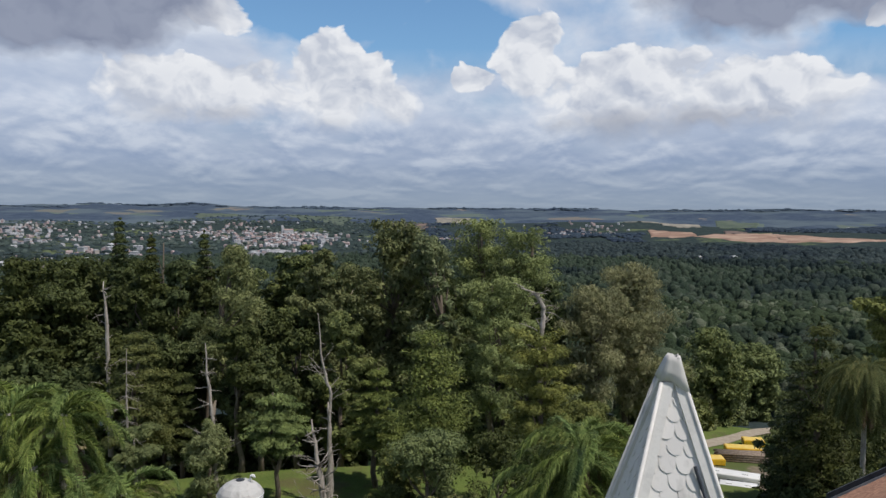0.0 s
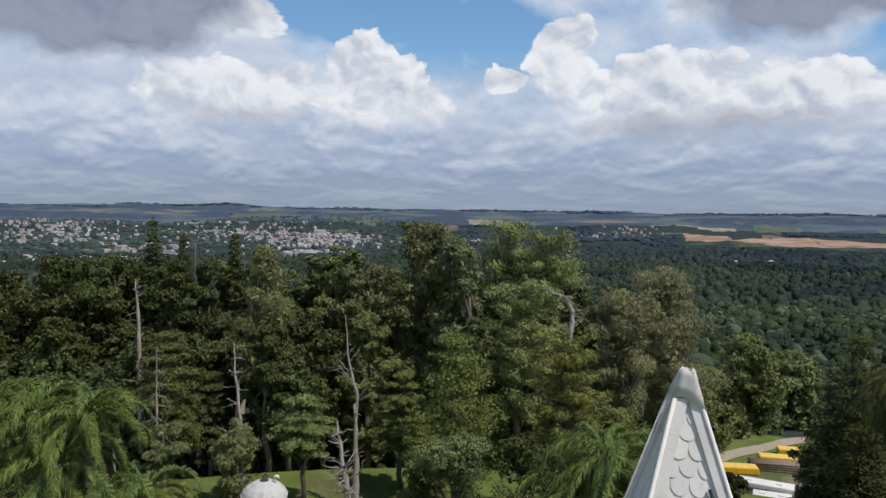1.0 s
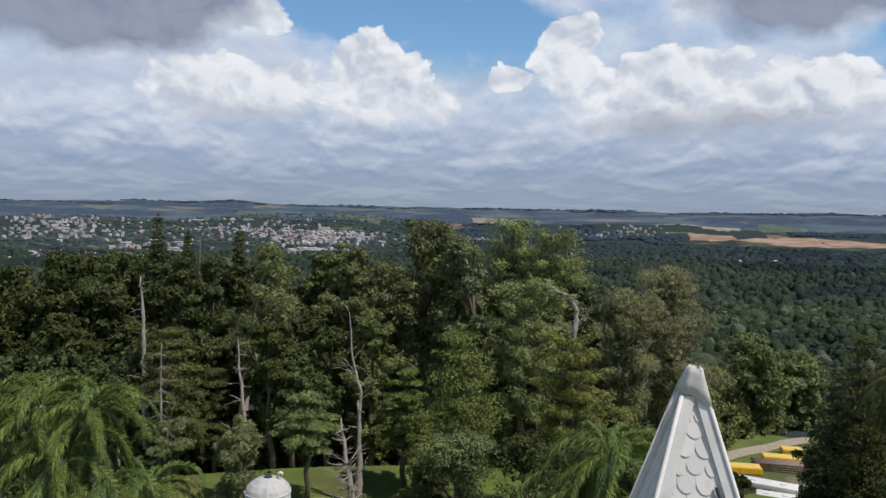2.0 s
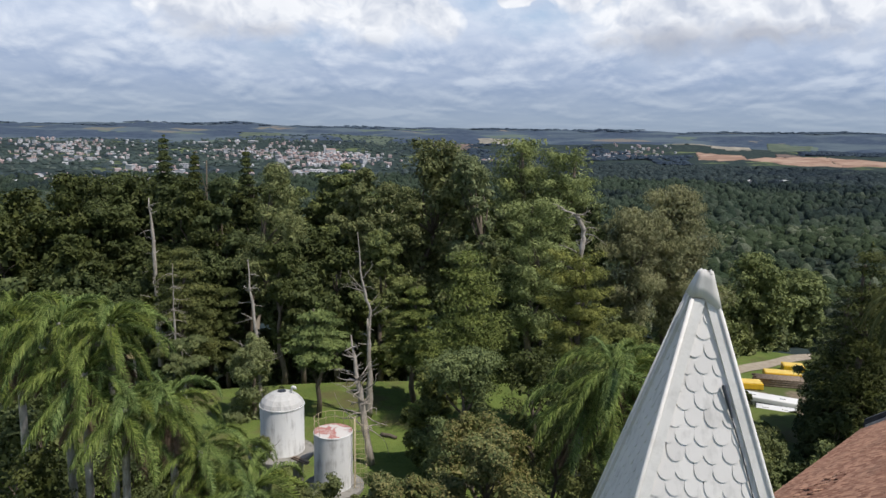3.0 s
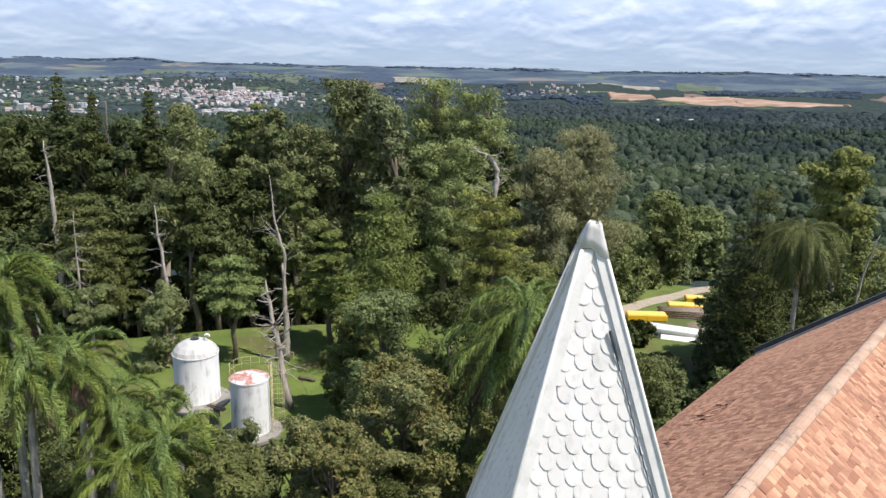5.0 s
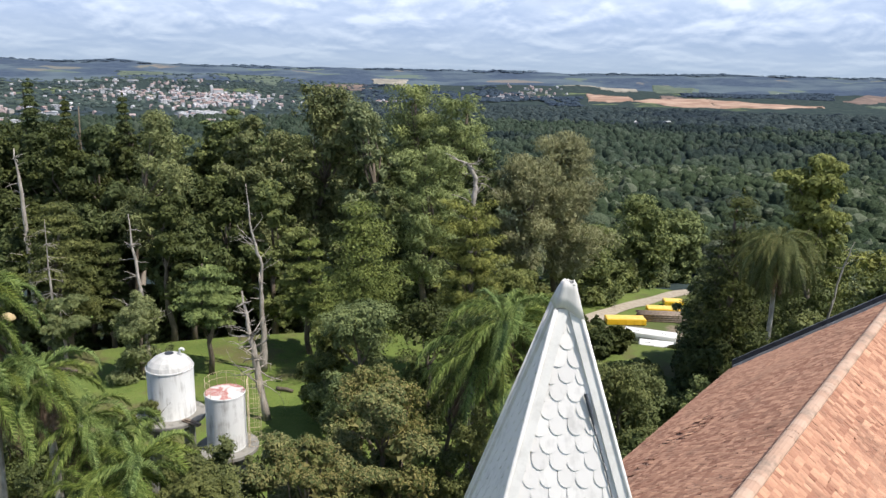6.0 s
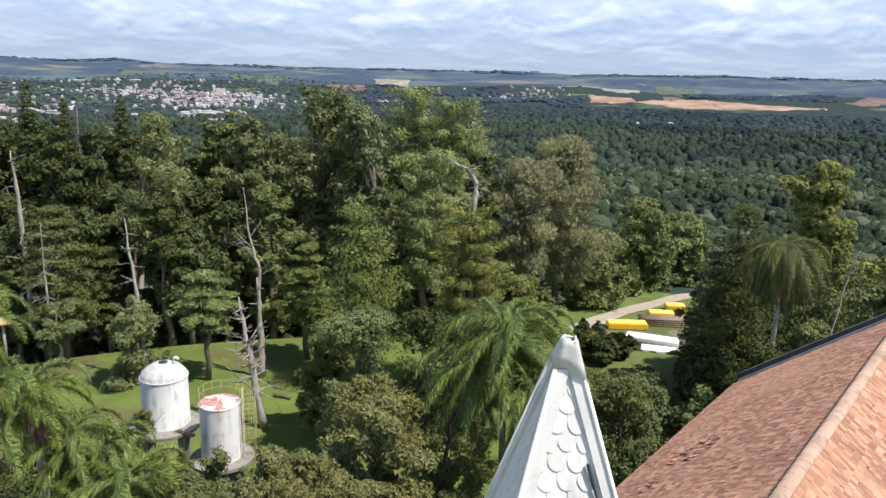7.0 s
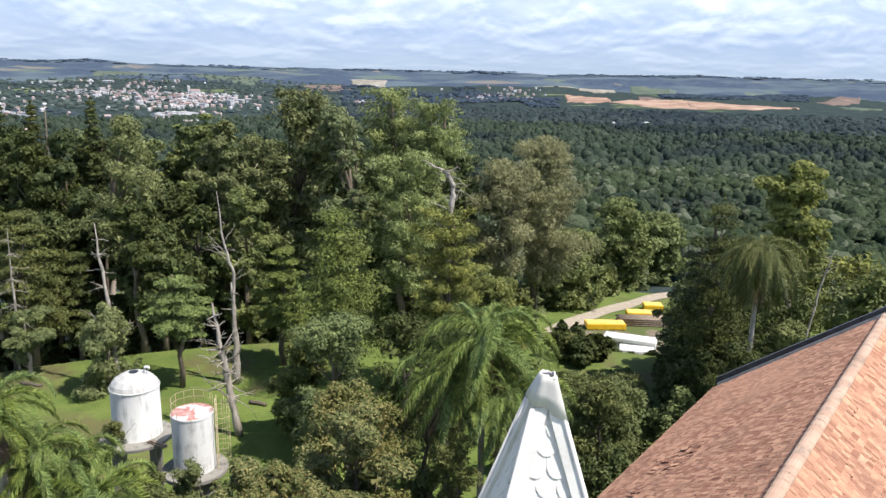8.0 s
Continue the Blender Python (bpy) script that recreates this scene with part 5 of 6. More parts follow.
# ---------------------------------------------------------------- palms
def frond_mesh(seed, length, start, old=False, leaf="leaf_palm", fall=66):
    """One feather leaf: a stalk that sets out along +x at the given slope and arches over, with hanging leaflets."""
    rng = np.random.default_rng(seed)
    n = 60
    t = np.linspace(0, 1, n)
    slope = np.radians(start - (start + fall) * np.clip(t * 1.05, 0, 1) ** (1.05 if fall < 70 else 0.75))
    step = length / (n - 1)
    x, z = np.cumsum(np.cos(slope)) * step, np.cumsum(np.sin(slope)) * step
    y = 0.06 * length * np.sin(t * 2.6 + seed) * t
    mid = np.stack([x, y, z], 1)
    s = Soup()
    tube(s, mid[::6], np.linspace(0.036, 0.008, len(mid[::6])), 5)
    k = np.arange(5, n)
    fwd = np.gradient(mid, axis=0)[k]
    fwd /= np.linalg.norm(fwd, axis=1, keepdims=True)
    for side in (-1, 1):
        for ply in (0, 1):
            m = mid[k] + rng.normal(size=(len(k), 3)) * 0.015
            L = 0.86 * np.sin(np.pi * np.clip(t[k] * 0.80 + 0.15, 0, 1)) ** 0.6 * (0.75 + 0.4 * rng.random(len(k))) * length / 4.0
            out = np.array([0, side, 0.0]) * (0.60 - 0.25 * ply) + fwd * 0.62 + np.array([0, 0, 0.30 - 0.50 * ply]) + rng.normal(size=(len(k), 3)) * 0.13
            out /= np.linalg.norm(out, axis=1, keepdims=True)
            end = out * L[:, None] * 0.45
            tipv = end + (out * 0.40 + fwd * 0.25 + np.array([0, 0, -0.65])) * L[:, None] * 0.55
            w = np.cross(out, [0, 0, 1.0])
            w /= np.linalg.norm(w, axis=1, keepdims=True) + 1e-9
            w = (w * 0.5 + fwd * 0.6) * 0.028
            verts = np.stack([m - w * 0.7, m + w * 0.7, m + end + w, m + end - w, m + tipv], 1)
            b = np.arange(len(k))[:, None] * 5
            s.add(verts.reshape(-1, 3), b + np.array([[0, 1, 2, 3]]))
            s.f[3].append(b + np.array([[3, 2, 4]]) + s.n - len(k) * 5)
    return s.mesh("frond", M["dead_frond" if old else leaf])


FROND_SLOPES = (80, 64, 46, 26, 6, -16, -38)
FRONDS = [[frond_mesh(10 * k + q, 4.0, a) for q in range(2)] for k, a in enumerate(FROND_SLOPES)]
SHAGGY = [[frond_mesh(10 * k + q + 300, 4.0, a, False, "leaf_shaggy", 86) for q in range(2)] for k, a in enumerate((62, 40, 15, -15, -40, -58, -66))]
OLD_FRONDS = [frond_mesh(k + 80, 3.4, -74, True) for k in range(2)]


def build_palm(x, y, crown_z, scale, seed, fronds=25, dead=8, hang=0.95, leafage=FRONDS, label="queen palm with arching feathery green fronds and pale trunk"):
    rng = random.Random(seed)
    gz = ground_z(x, y)
    palm = thing("palm_tree", (x, y, gz), label, "palm tree", "palms beside the church")
    H = crown_z - gz
    s = Soup()
    zs = np.linspace(-0.2, H, 26)
    bend = rng.uniform(-0.4, 0.4)
    pts = np.stack([bend * (zs / H) ** 2 - bend, 0.3 * bend * np.sin(zs / H * 3), zs], 1)
    tube(s, pts, (0.20 - 0.05 * zs / H) * (1 + 0.07 * (np.arange(26) % 2)), 10)
    child("trunk", s.mesh("trunk", M["bark_palm"], True), palm, "pale ringed trunk")
    for i in range(fronds):
        level = min(len(leafage) - 1, int(len(leafage) * ((i + 0.5) / fronds) ** hang))
        m = pose(0, 0, H - 0.05 * level, 0, 0, i * 137.5 + rng.uniform(-14, 14)) @ pose(0.05, 0, 0, rng.uniform(-10, 10), rng.uniform(-7, 7), 0) @ Matrix.Scale(scale * rng.uniform(0.85, 1.1), 4)
        child("frond", leafage[level][rng.randrange(2)], palm, "", m)
    for i in range(dead):
        m = pose(0, 0, H - 0.3, 0, 0, rng.uniform(0, 360)) @ pose(0.08, 0, 0, 0, 0, 0) @ Matrix.Scale(scale, 4)
        child("frond", OLD_FRONDS[i % 2], palm, "dry brown hanging frond", m)


PALMS = [
    (-21.02, 32.0, 18.1, 0.92), (-18.38, 31.0, 18.3, 0.86), (-16.13, 31.0, 18.3, 0.72), (-16.91, 30.0, 16.4, 0.84), (-15.20, 30.0, 14.9, 0.80), (-13.69, 31.0, 14.9, 0.70), (-12.65, 31.7, 12.3, 0.68), (-11.65, 33.0, 11.3, 0.64), (-9.90, 30.0, 11.2, 0.86), (-11.08, 29.0, 10.4, 0.80),
    (7.2, 40.0, 14.0, 1.10), (8.8, 42.5, 13.0, 1.08), (5.8, 41.0, 11.8, 1.05), (8.6, 39.0, 11.0, 1.0), (29.4, 52.0, 16.0, 1.05)]
for i, row in enumerate(PALMS):
    build_palm(*row, 50 + i, *((76, 10, 0.8, SHAGGY, "old shaggy palm with long hanging dark fronds") if row[1] > 50 else ()))


# ---------------------------------------------------------------- road, vehicles
def draped(name, outline_fn, nu, nv, lift, mat, label, category, edge=0.0):
    """A sheet laid over the ground."""
    s = Soup()
    pts = []
    for i in range(nu + 1):
        for j in range(nv + 1):
            x, y = outline_fn(i / nu, j / nv)
            pts.append((x, y, ground_z(x, y) + lift - (edge if i in (0, nu) or j in (0, nv) else 0.0)))
    f = [(i * (nv + 1) + j, (i + 1) * (nv + 1) + j, (i + 1) * (nv + 1) + j + 1, i * (nv + 1) + j + 1) for i in range(nu) for j in range(nv)]
    s.add(pts, f)
    return tagged(new(name, s.mesh(name, mat, True)), label, category, kind="structure")


def road_line(t, w):
    pts = [(13, 97), (21, 104), (28.8, 111.5), (38.8, 121), (48, 129), (57.5, 138), (72, 150)]
    k = t * (len(pts) - 1)
    a = min(int(k), len(pts) - 2)
    f = k - a
    x, y = pts[a][0] * (1 - f) + pts[a + 1][0] * f, pts[a][1] * (1 - f) + pts[a + 1][1] * f
    dx, dy = pts[a + 1][0] - pts[a][0], pts[a + 1][1] - pts[a][1]
    n = math.hypot(dx, dy)
    o = (w - 0.5) * (3.3 + 0.4 * math.sin(t * 31))
    return x - dy / n * o, y + dx / n * o


def build_road():
    draped("road", road_line, 60, 5, 0.12, M["road"], "pale dusty gravel road climbing past the parked buses", "road")


def yard(a, b):
    return 36 + 26 * a, 98 + 18 * b + 13 * a


def build_vehicles():
    draped("yard", yard, 16, 12, 0.06, M["dirt"], "brown dirt yard with parked vehicles", "yard")

    def bus_body(parent, L, W, H, paint, low=0.45):
        body = part("body", boxed((-L / 2, -W / 2, low), (L / 2, W / 2, H), 0.16), M[paint], parent, "", True)
        for side in (-1, 1):
            n = int(L / 1.5)
            for i in range(n):
                x = -L / 2 + 0.9 + i * (L - 1.4) / n
                part("window", boxed((x, side * (W / 2 - 0.02) - 0.012, H - 1.35), (x + 1.15, side * (W / 2) + 0.012 * side + 0.012, H - 0.62), 0.0), M["glass_dark"], body)
        part("windscreen", boxed((L / 2 - 0.02, -W / 2 + 0.2, H - 1.6), (L / 2 + 0.015, W / 2 - 0.2, H - 0.5)), M["glass_dark"], body)
        for x in (-L * 0.27, L * 0.33):
            for side in (-1, 1):
                wheel = part("wheel", bmesh.new(), M["rubber"], parent)
                bm = bmesh.new()
                bmesh.ops.create_cone(bm, cap_ends=True, segments=18, radius1=0.5, radius2=0.5, depth=0.3, matrix=Matrix.Translation((x, side * (W / 2 - 0.16), 0.5)) @ Matrix.Rotation(math.pi / 2, 4, "X"))
                bm.to_mesh(wheel.data)
                bm.free()
                bm = bmesh.new()
                bmesh.ops.create_cone(bm, cap_ends=True, segments=12, radius1=0.26, radius2=0.24, depth=0.32, matrix=Matrix.Translation((x, side * (W / 2 - 0.16), 0.5)) @ Matrix.Rotation(math.pi / 2, 4, "X"))
                part("rim", bm, M["grey_metal"], wheel)

    def bus(x, y, turn, L=11.0, paint="bus_yellow", label="yellow school bus parked in the yard", H=3.1):
        b = thing("bus", (x, y, ground_z(x, y) + 0.08), label, "bus", "parked buses", turn=turn)
        bus_body(b, L, 2.5, H, paint)
        for k in range(2):
            part("roof_hatch", boxed((-L * 0.25 + k * L * 0.5 - 0.4, -0.4, H), (-L * 0.25 + k * L * 0.5 + 0.4, 0.4, H + 0.12), 0.03), M["bus_white" if paint == "bus_white" else paint], b)

    def skip(x, y, turn, L=6.5):
        c = thing("skip_container", (x, y, ground_z(x, y) + 0.06), "low yellow steel skip container parked in the yard", "container", "yellow containers", turn=turn)
        bm = boxed((-L / 2, -1.2, 0.12), (L / 2, 1.2, 1.02), 0.05)
        part("body", bm, M["bus_yellow"], c)
        part("cover", boxed((-L / 2 + 0.12, -1.08, 1.022), (L / 2 - 0.12, 1.08, 1.10), 0.03), M["yellow_cover"], c, "pale yellow sheet cover")
        for k in range(5):
            for side in (-1, 1):
                xx = -L / 2 + 0.5 + k * (L - 1.0) / 4
                part("rib", boxed((xx - 0.06, side * 1.203 - 0.05, 0.15), (xx + 0.06, side * 1.203 + 0.05, 0.98), 0.01), M["bus_yellow"], c)
        for k in (-1, 1):
            part("skid", boxed((-L / 2 + 0.2, k * 0.8 - 0.08, 0.0), (L / 2 - 0.2, k * 0.8 + 0.08, 0.118)), M["dark_metal"], c)

    skip(40.5, 115.3, -5, 6.4)
    skip(49.2, 121.3, -10, 5.6)
    skip(53.4, 127.4, -10, 3.4)
    bus(40.4, 103.6, -26, 7.6, "bus_white", "white minibus parked beside the yellow containers", 2.3)
    bus(39.4, 98.4, -20, 4.8, "bus_white", "small white van half hidden by spruces", 2.0)
    pile = thing("timber_stack", (47.4, 117.0, ground_z(47.4, 117.0) + 0.06), "stack of brown timber and scrap beside the buses", "timber", turn=-8)
    for q in range(28):
        s = Soup()
        tube(s, [(-4.2 + (q % 3) * 0.3, -1.1 + 0.36 * (q % 7), 0.2 + 0.34 * (q // 7)), (4.0 + (q % 4) * 0.3, -1.1 + 0.36 * (q % 7), 0.2 + 0.34 * (q // 7))], [0.17, 0.15], 7)
        child("log", s.mesh("log", M["timber"], True), pile)

    def car(x, y, turn, paint, label):
        c = thing("car", (x, y, ground_z(x, y) + 0.05), label, "car", "parked cars", turn=turn)
        body = part("body", boxed((-2.1, -0.85, 0.3), (2.1, 0.85, 0.95), 0.14), M[paint], c, "", True)
        part("cabin", boxed((-1.3, -0.75, 0.9), (0.9, 0.75, 1.45), 0.2), M["glass_dark"], body, "dark glazed cabin", True)
        part("roof", boxed((-1.0, -0.66, 1.40), (0.6, 0.66, 1.475), 0.03), M[paint], body)
        for wx in (-1.3, 1.35):
            for side in (-0.8, 0.8):
                bm = bmesh.new()
                bmesh.ops.create_cone(bm, cap_ends=True, segments=14, radius1=0.32, radius2=0.32, depth=0.2, matrix=Matrix.Translation((wx, side, 0.32)) @ Matrix.Rotation(math.pi / 2, 4, "X"))
                part("wheel", bm, M["rubber"], c)

    car(76.0, 124.0, 20, "bus_white", "white car parked under the trees")
    car(80.5, 126.0, 15, "bus_white", "white car parked beside another")
    car(71.5, 121.5, 25, "car_dark", "dark grey car parked in shade")
    car(90.0, 128.0, 15, "grey_metal", "silver car parked under the trees")


build_road()
build_vehicles()


# ---------------------------------------------------------------- lawn details
M["blade"] = foliage("grass_blades", (0.110, 0.150, 0.034), (0.180, 0.215, 0.060), None, 0.3, 0.2)


def build_lawn():
    for x, y, turn, L in ((-28.6, 68.4, -20, 2.2), (-8.0, 62.5, -25, 1.6)):
        log = thing("fallen_log", (x, y, ground_z(x, y)), "short weathered log lying on the grass", "log", "logs on the lawn", turn=turn)
        s = Soup()
        rng = np.random.default_rng(int(L * 10))
        tube(s, limb_path(rng, (-L / 2, 0, 0.16), (L / 2, 0, 0.16), 0.02, 6), [0.17, 0.18, 0.17, 0.17, 0.15, 0.14], 9)
        child("wood", s.mesh("wood", M["bark_grey"], True), log)
    x, y = -35.6, 72.9
    post = thing("thatched_post", (x, y, ground_z(x, y)), "pale wooden post with a straw-coloured thatched cap on the lawn", "thatched post")
    pipe("pole", [(0, 0, -0.2), (0.03, 0, 2.4), (0, 0, 4.7)], 0.14, M["bark_dead"], post, "", 9)
    bm = lathe([(0.0, 4.55), (0.74, 4.55), (0.80, 4.66), (0.62, 4.92), (0.34, 5.14), (0.0, 5.24)], 18)
    for v in bm.verts:
        v.co += noise.noise_vector(v.co * 3.0) * 0.05
    part("cap", bm, M["mound"], post, "rounded straw-coloured thatch", True)
    # tufts of longer grass
    rng = np.random.default_rng(3)
    s = Soup()
    n = 12000
    a, r = rng.uniform(-0.62, 0.02, n), np.sqrt(rng.uniform(40 ** 2, 84 ** 2, n))
    x, y = r * np.sin(a), r * np.cos(a)
    z = np.array([ground_z(p, q) for p, q in zip(x, y)])
    hgt = rng.uniform(0.03, 0.09, n)
    at = np.stack([x, y, z + hgt * 0.4], 1)
    leaves(s, at, np.stack([rng.normal(size=n), -np.ones(n), 0.8 * np.ones(n)], 1), np.array([[0, 0, 1.0]]) + rng.normal(size=(n, 3)) * 0.3, hgt * 1.8, 0.09, True)
    tagged(new("grass_tufts", s.mesh("grass_tufts", M["blade"])), "tufts of longer grass on the lawn", "grass", kind="stuff")


build_lawn()


# ---------------------------------------------------------------- the valley
def polar(rng, n, a0, a1, r0, r1):
    a, r = rng.uniform(a0, a1, n), np.sqrt(rng.uniform(r0 ** 2, r1 ** 2, n))
    x, y = r * np.sin(a), r * np.cos(a)
    return x, y, np.array([ground_z(p, q) for p, q in zip(x, y)])


def build_valley():
    rng = np.random.default_rng(8)
    # woods near enough to show leaves
    s = Soup()
    x, y, z = polar(rng, 2700, -0.1, 0.78, 138, 640)
    keep = ~((np.abs((x - 46.8) * 0.57 - (y - 126.6) * 0.82) < 8) & (x < 95) & (y < 162)) & ~((x > 26) & (x < 76) & (y < 142))
    x, y, z = x[keep], y[keep], z[keep]
    tall = rng.uniform(6.0, 13.5, len(x))
    wide = 2.2 + 4.0 * rng.random(len(x)) ** 1.8
    domes(s, rng, np.stack([x, y, z + tall * 0.55], 1), wide, tall * 0.42, 8)
    cs, rs = [], []
    for k in range(3):
        off = rng.normal(size=(len(x), 3)) * np.stack([wide * 0.55, wide * 0.55, wide * 0.15], 1)
        cs.append(np.stack([x, y, z + tall * 0.72], 1) + off)
        rs.append(wide * rng.uniform(0.38, 0.62, len(x)))
        domes(s, rng, cs[-1], rs[-1], rs[-1] * 0.7, 5)
    cs, rs = np.concatenate(cs), np.concatenate(rs)
    clumped(s, rng, cs, np.stack([rs, rs, rs * 0.8], 1), 75000, 0.9, 0.0, 0.15, 0.8, 1.0, 0.5, True)
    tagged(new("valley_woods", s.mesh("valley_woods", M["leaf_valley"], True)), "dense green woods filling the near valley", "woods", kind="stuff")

    def woods(x, y, z, wide, high, sides, mat, name, label, tops=True):
        sp = Soup()
        c = np.stack([x, y, z + high * 0.6], 1)
        domes(sp, rng, c, wide, high, sides)
        if tops:
            off = rng.normal(size=(len(x), 3)) * np.stack([wide * 0.6, wide * 0.6, high * 0.1], 1)
            domes(sp, rng, c + off + np.stack([0 * x, 0 * x, high * 0.45], 1), wide * 0.5, high * 0.5, 4)
        tagged(new(name, sp.mesh(name, mat, True)), label, "woods", kind="stuff")

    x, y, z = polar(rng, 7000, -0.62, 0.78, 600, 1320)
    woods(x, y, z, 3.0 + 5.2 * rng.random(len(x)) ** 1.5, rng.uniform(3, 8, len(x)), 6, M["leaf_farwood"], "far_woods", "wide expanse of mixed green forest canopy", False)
    # valley floor woods, their dark leaf colour standing in for a cloud's shadow
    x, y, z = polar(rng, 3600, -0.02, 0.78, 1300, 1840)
    woods(x, y, z, rng.uniform(6, 11, len(x)), rng.uniform(4, 8, len(x)), 6, M["leaf_cloud_shadow"], "plantation", "valley floor woods with cloud shadow and haze in their dark colour", False)
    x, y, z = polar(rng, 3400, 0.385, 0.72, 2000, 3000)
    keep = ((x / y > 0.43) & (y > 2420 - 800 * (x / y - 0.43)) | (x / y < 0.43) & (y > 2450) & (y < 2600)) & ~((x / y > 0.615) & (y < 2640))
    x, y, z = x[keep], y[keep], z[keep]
    woods(x, y, z, rng.uniform(8, 16, len(x)), rng.uniform(3, 5, len(x)), 6, M["leaf_ridge_haze"], "ridge_woods", "dark haze-blue woods on the far ridge")
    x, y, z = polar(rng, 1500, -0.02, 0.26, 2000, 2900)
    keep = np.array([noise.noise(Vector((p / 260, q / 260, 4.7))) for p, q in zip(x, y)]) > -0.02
    woods(x[keep], y[keep], z[keep], rng.uniform(8, 16, keep.sum()), rng.uniform(3, 5, keep.sum()), 6, M["leaf_ridge_haze"], "valley_copses", "dark haze-blue copses between valley fields")
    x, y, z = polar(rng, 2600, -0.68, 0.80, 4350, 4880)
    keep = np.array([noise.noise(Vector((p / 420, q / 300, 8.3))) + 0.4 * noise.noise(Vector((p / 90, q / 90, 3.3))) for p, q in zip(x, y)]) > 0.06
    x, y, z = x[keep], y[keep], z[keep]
    woods(x, y, z, rng.uniform(10, 26, len(x)), rng.uniform(2.0, 5.5, len(x)), 6, M["leaf_skyline_haze"], "skyline_woods", "haze-blue woods along the skyline hills", False)
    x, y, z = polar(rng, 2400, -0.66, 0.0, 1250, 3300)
    woods(x, y, z, rng.uniform(5, 11, len(x)), rng.uniform(2, 5, len(x)), 6, M["leaf_town_haze"], "town_trees", "dark trees scattered between the houses of the town", False)


# cloud shadow and haze put into these dark bluish leaf colours
M["leaf_cloud_shadow"] = canopy("cloud_shadow_canopy", (0.022, 0.034, 0.040), (0.046, 0.062, 0.062), (0.070, 0.086, 0.084), (0.018, 0.027, 0.040), 0.5)
# blue of distance haze put into skyline, ridge and town leaf colours
M["leaf_skyline_haze"] = canopy("skyline_haze_leaves", (0.046, 0.068, 0.100), (0.066, 0.092, 0.122), (0.080, 0.104, 0.126), (0.040, 0.060, 0.096), 0.3)
M["leaf_ridge_haze"] = canopy("ridge_haze_leaves", (0.030, 0.045, 0.068), (0.046, 0.065, 0.088), (0.062, 0.080, 0.098), (0.028, 0.041, 0.066), 0.3)
M["leaf_town_haze"] = canopy("town_haze_leaves", (0.034, 0.052, 0.052), (0.075, 0.100, 0.088), (0.11, 0.13, 0.12), (0.034, 0.050, 0.072), 0.5)
build_valley()


def quad_field(p0, p1, p2, p3):
    def fn(a, b):
        x = (p0[0] * (1 - a) + p1[0] * a) * (1 - b) + (p3[0] * (1 - a) + p2[0] * a) * b
        y = (p0[1] * (1 - a) + p1[1] * a) * (1 - b) + (p3[1] * (1 - a) + p2[1] * a) * b
        w = math.sin(a * 9 + b * 4) + 0.6 * math.sin(a * 23 + b * 11 + x * 0.01)
        return x + w * 6, y + w * 14
    return fn


def from_heading(slant, dist):
    """Ground place by heading (tangent from +y) and distance ahead."""
    return slant * dist, dist


FIELDS = [
    ("ploughed_field", "soil", "bare orange-brown ploughed field", [(0.277, 2150), (0.340, 2130), (0.333, 2380), (0.274, 2650)]),
    ("ploughed_field", "soil", "long narrow strip of bare reddish earth", [(0.335, 2135), (0.463, 1880), (0.438, 2240), (0.380, 2215)]),
    ("ploughed_field", "soil", "thin pale strip of bare earth beside dark woods", [(0.461, 1885), (0.606, 1845), (0.609, 1930), (0.437, 2230)]),
    ("ploughed_field", "soil_red", "reddish-brown harvested field", [(0.377, 2230), (0.411, 2215), (0.403, 2420), (0.373, 2560)]),
    ("ploughed_field", "soil_pale", "small pale beige field beside the woods", [(0.243, 2960), (0.301, 2930), (0.299, 3030), (0.238, 3150)]),
    ("ploughed_field", "soil_pale", "pale beige field below a hedge", [(0.293, 2790), (0.346, 2745), (0.342, 2860), (0.288, 2900)]),
    ("ploughed_field", "soil_red", "dull brown field on the far slope", [(0.655, 2100), (0.694, 2200), (0.696, 2600), (0.629, 2310)]),
    ("pasture", "pasture", "dull green meadow at the edge of the woods", [(0.677, 1925), (0.724, 1912), (0.734, 2040), (0.662, 2060)]),
    ("pasture", "pasture", "pale green pasture on the far slope", [(-0.217, 3200), (-0.134, 2750), (-0.116, 3350), (-0.221, 3600)]),
    ("pasture", "pasture", "light green pasture above the town", [(-0.33, 3200), (-0.25, 3200), (-0.24, 3420), (-0.33, 3420)]),
    ("pasture", "pasture", "narrow green meadow in the valley", [(0.20, 2200), (0.262, 2150), (0.255, 2400), (0.20, 2450)]),
    ("pasture", "pasture", "muted green field among hillside woods", [(0.369, 2640), (0.409, 2700), (0.422, 3330), (0.361, 3450)]),
    ("ploughed_field", "soil_pale", "cleared slope round a pale shed", [(-0.010, 3060), (0.036, 3060), (0.038, 3600), (-0.009, 3560)]),
    ("ploughed_field", "soil_red", "reddish-brown field below the cleared slope", [(-0.06, 2600), (-0.006, 2560), (-0.013, 3040), (-0.074, 2760)])]
for nm, mat, label, c in FIELDS:
    draped(nm, quad_field(*[from_heading(*p) for p in c]), 40, 14, 2.8 if nm == "ploughed_field" else 2.2, M[mat], label, "field", 3.6)


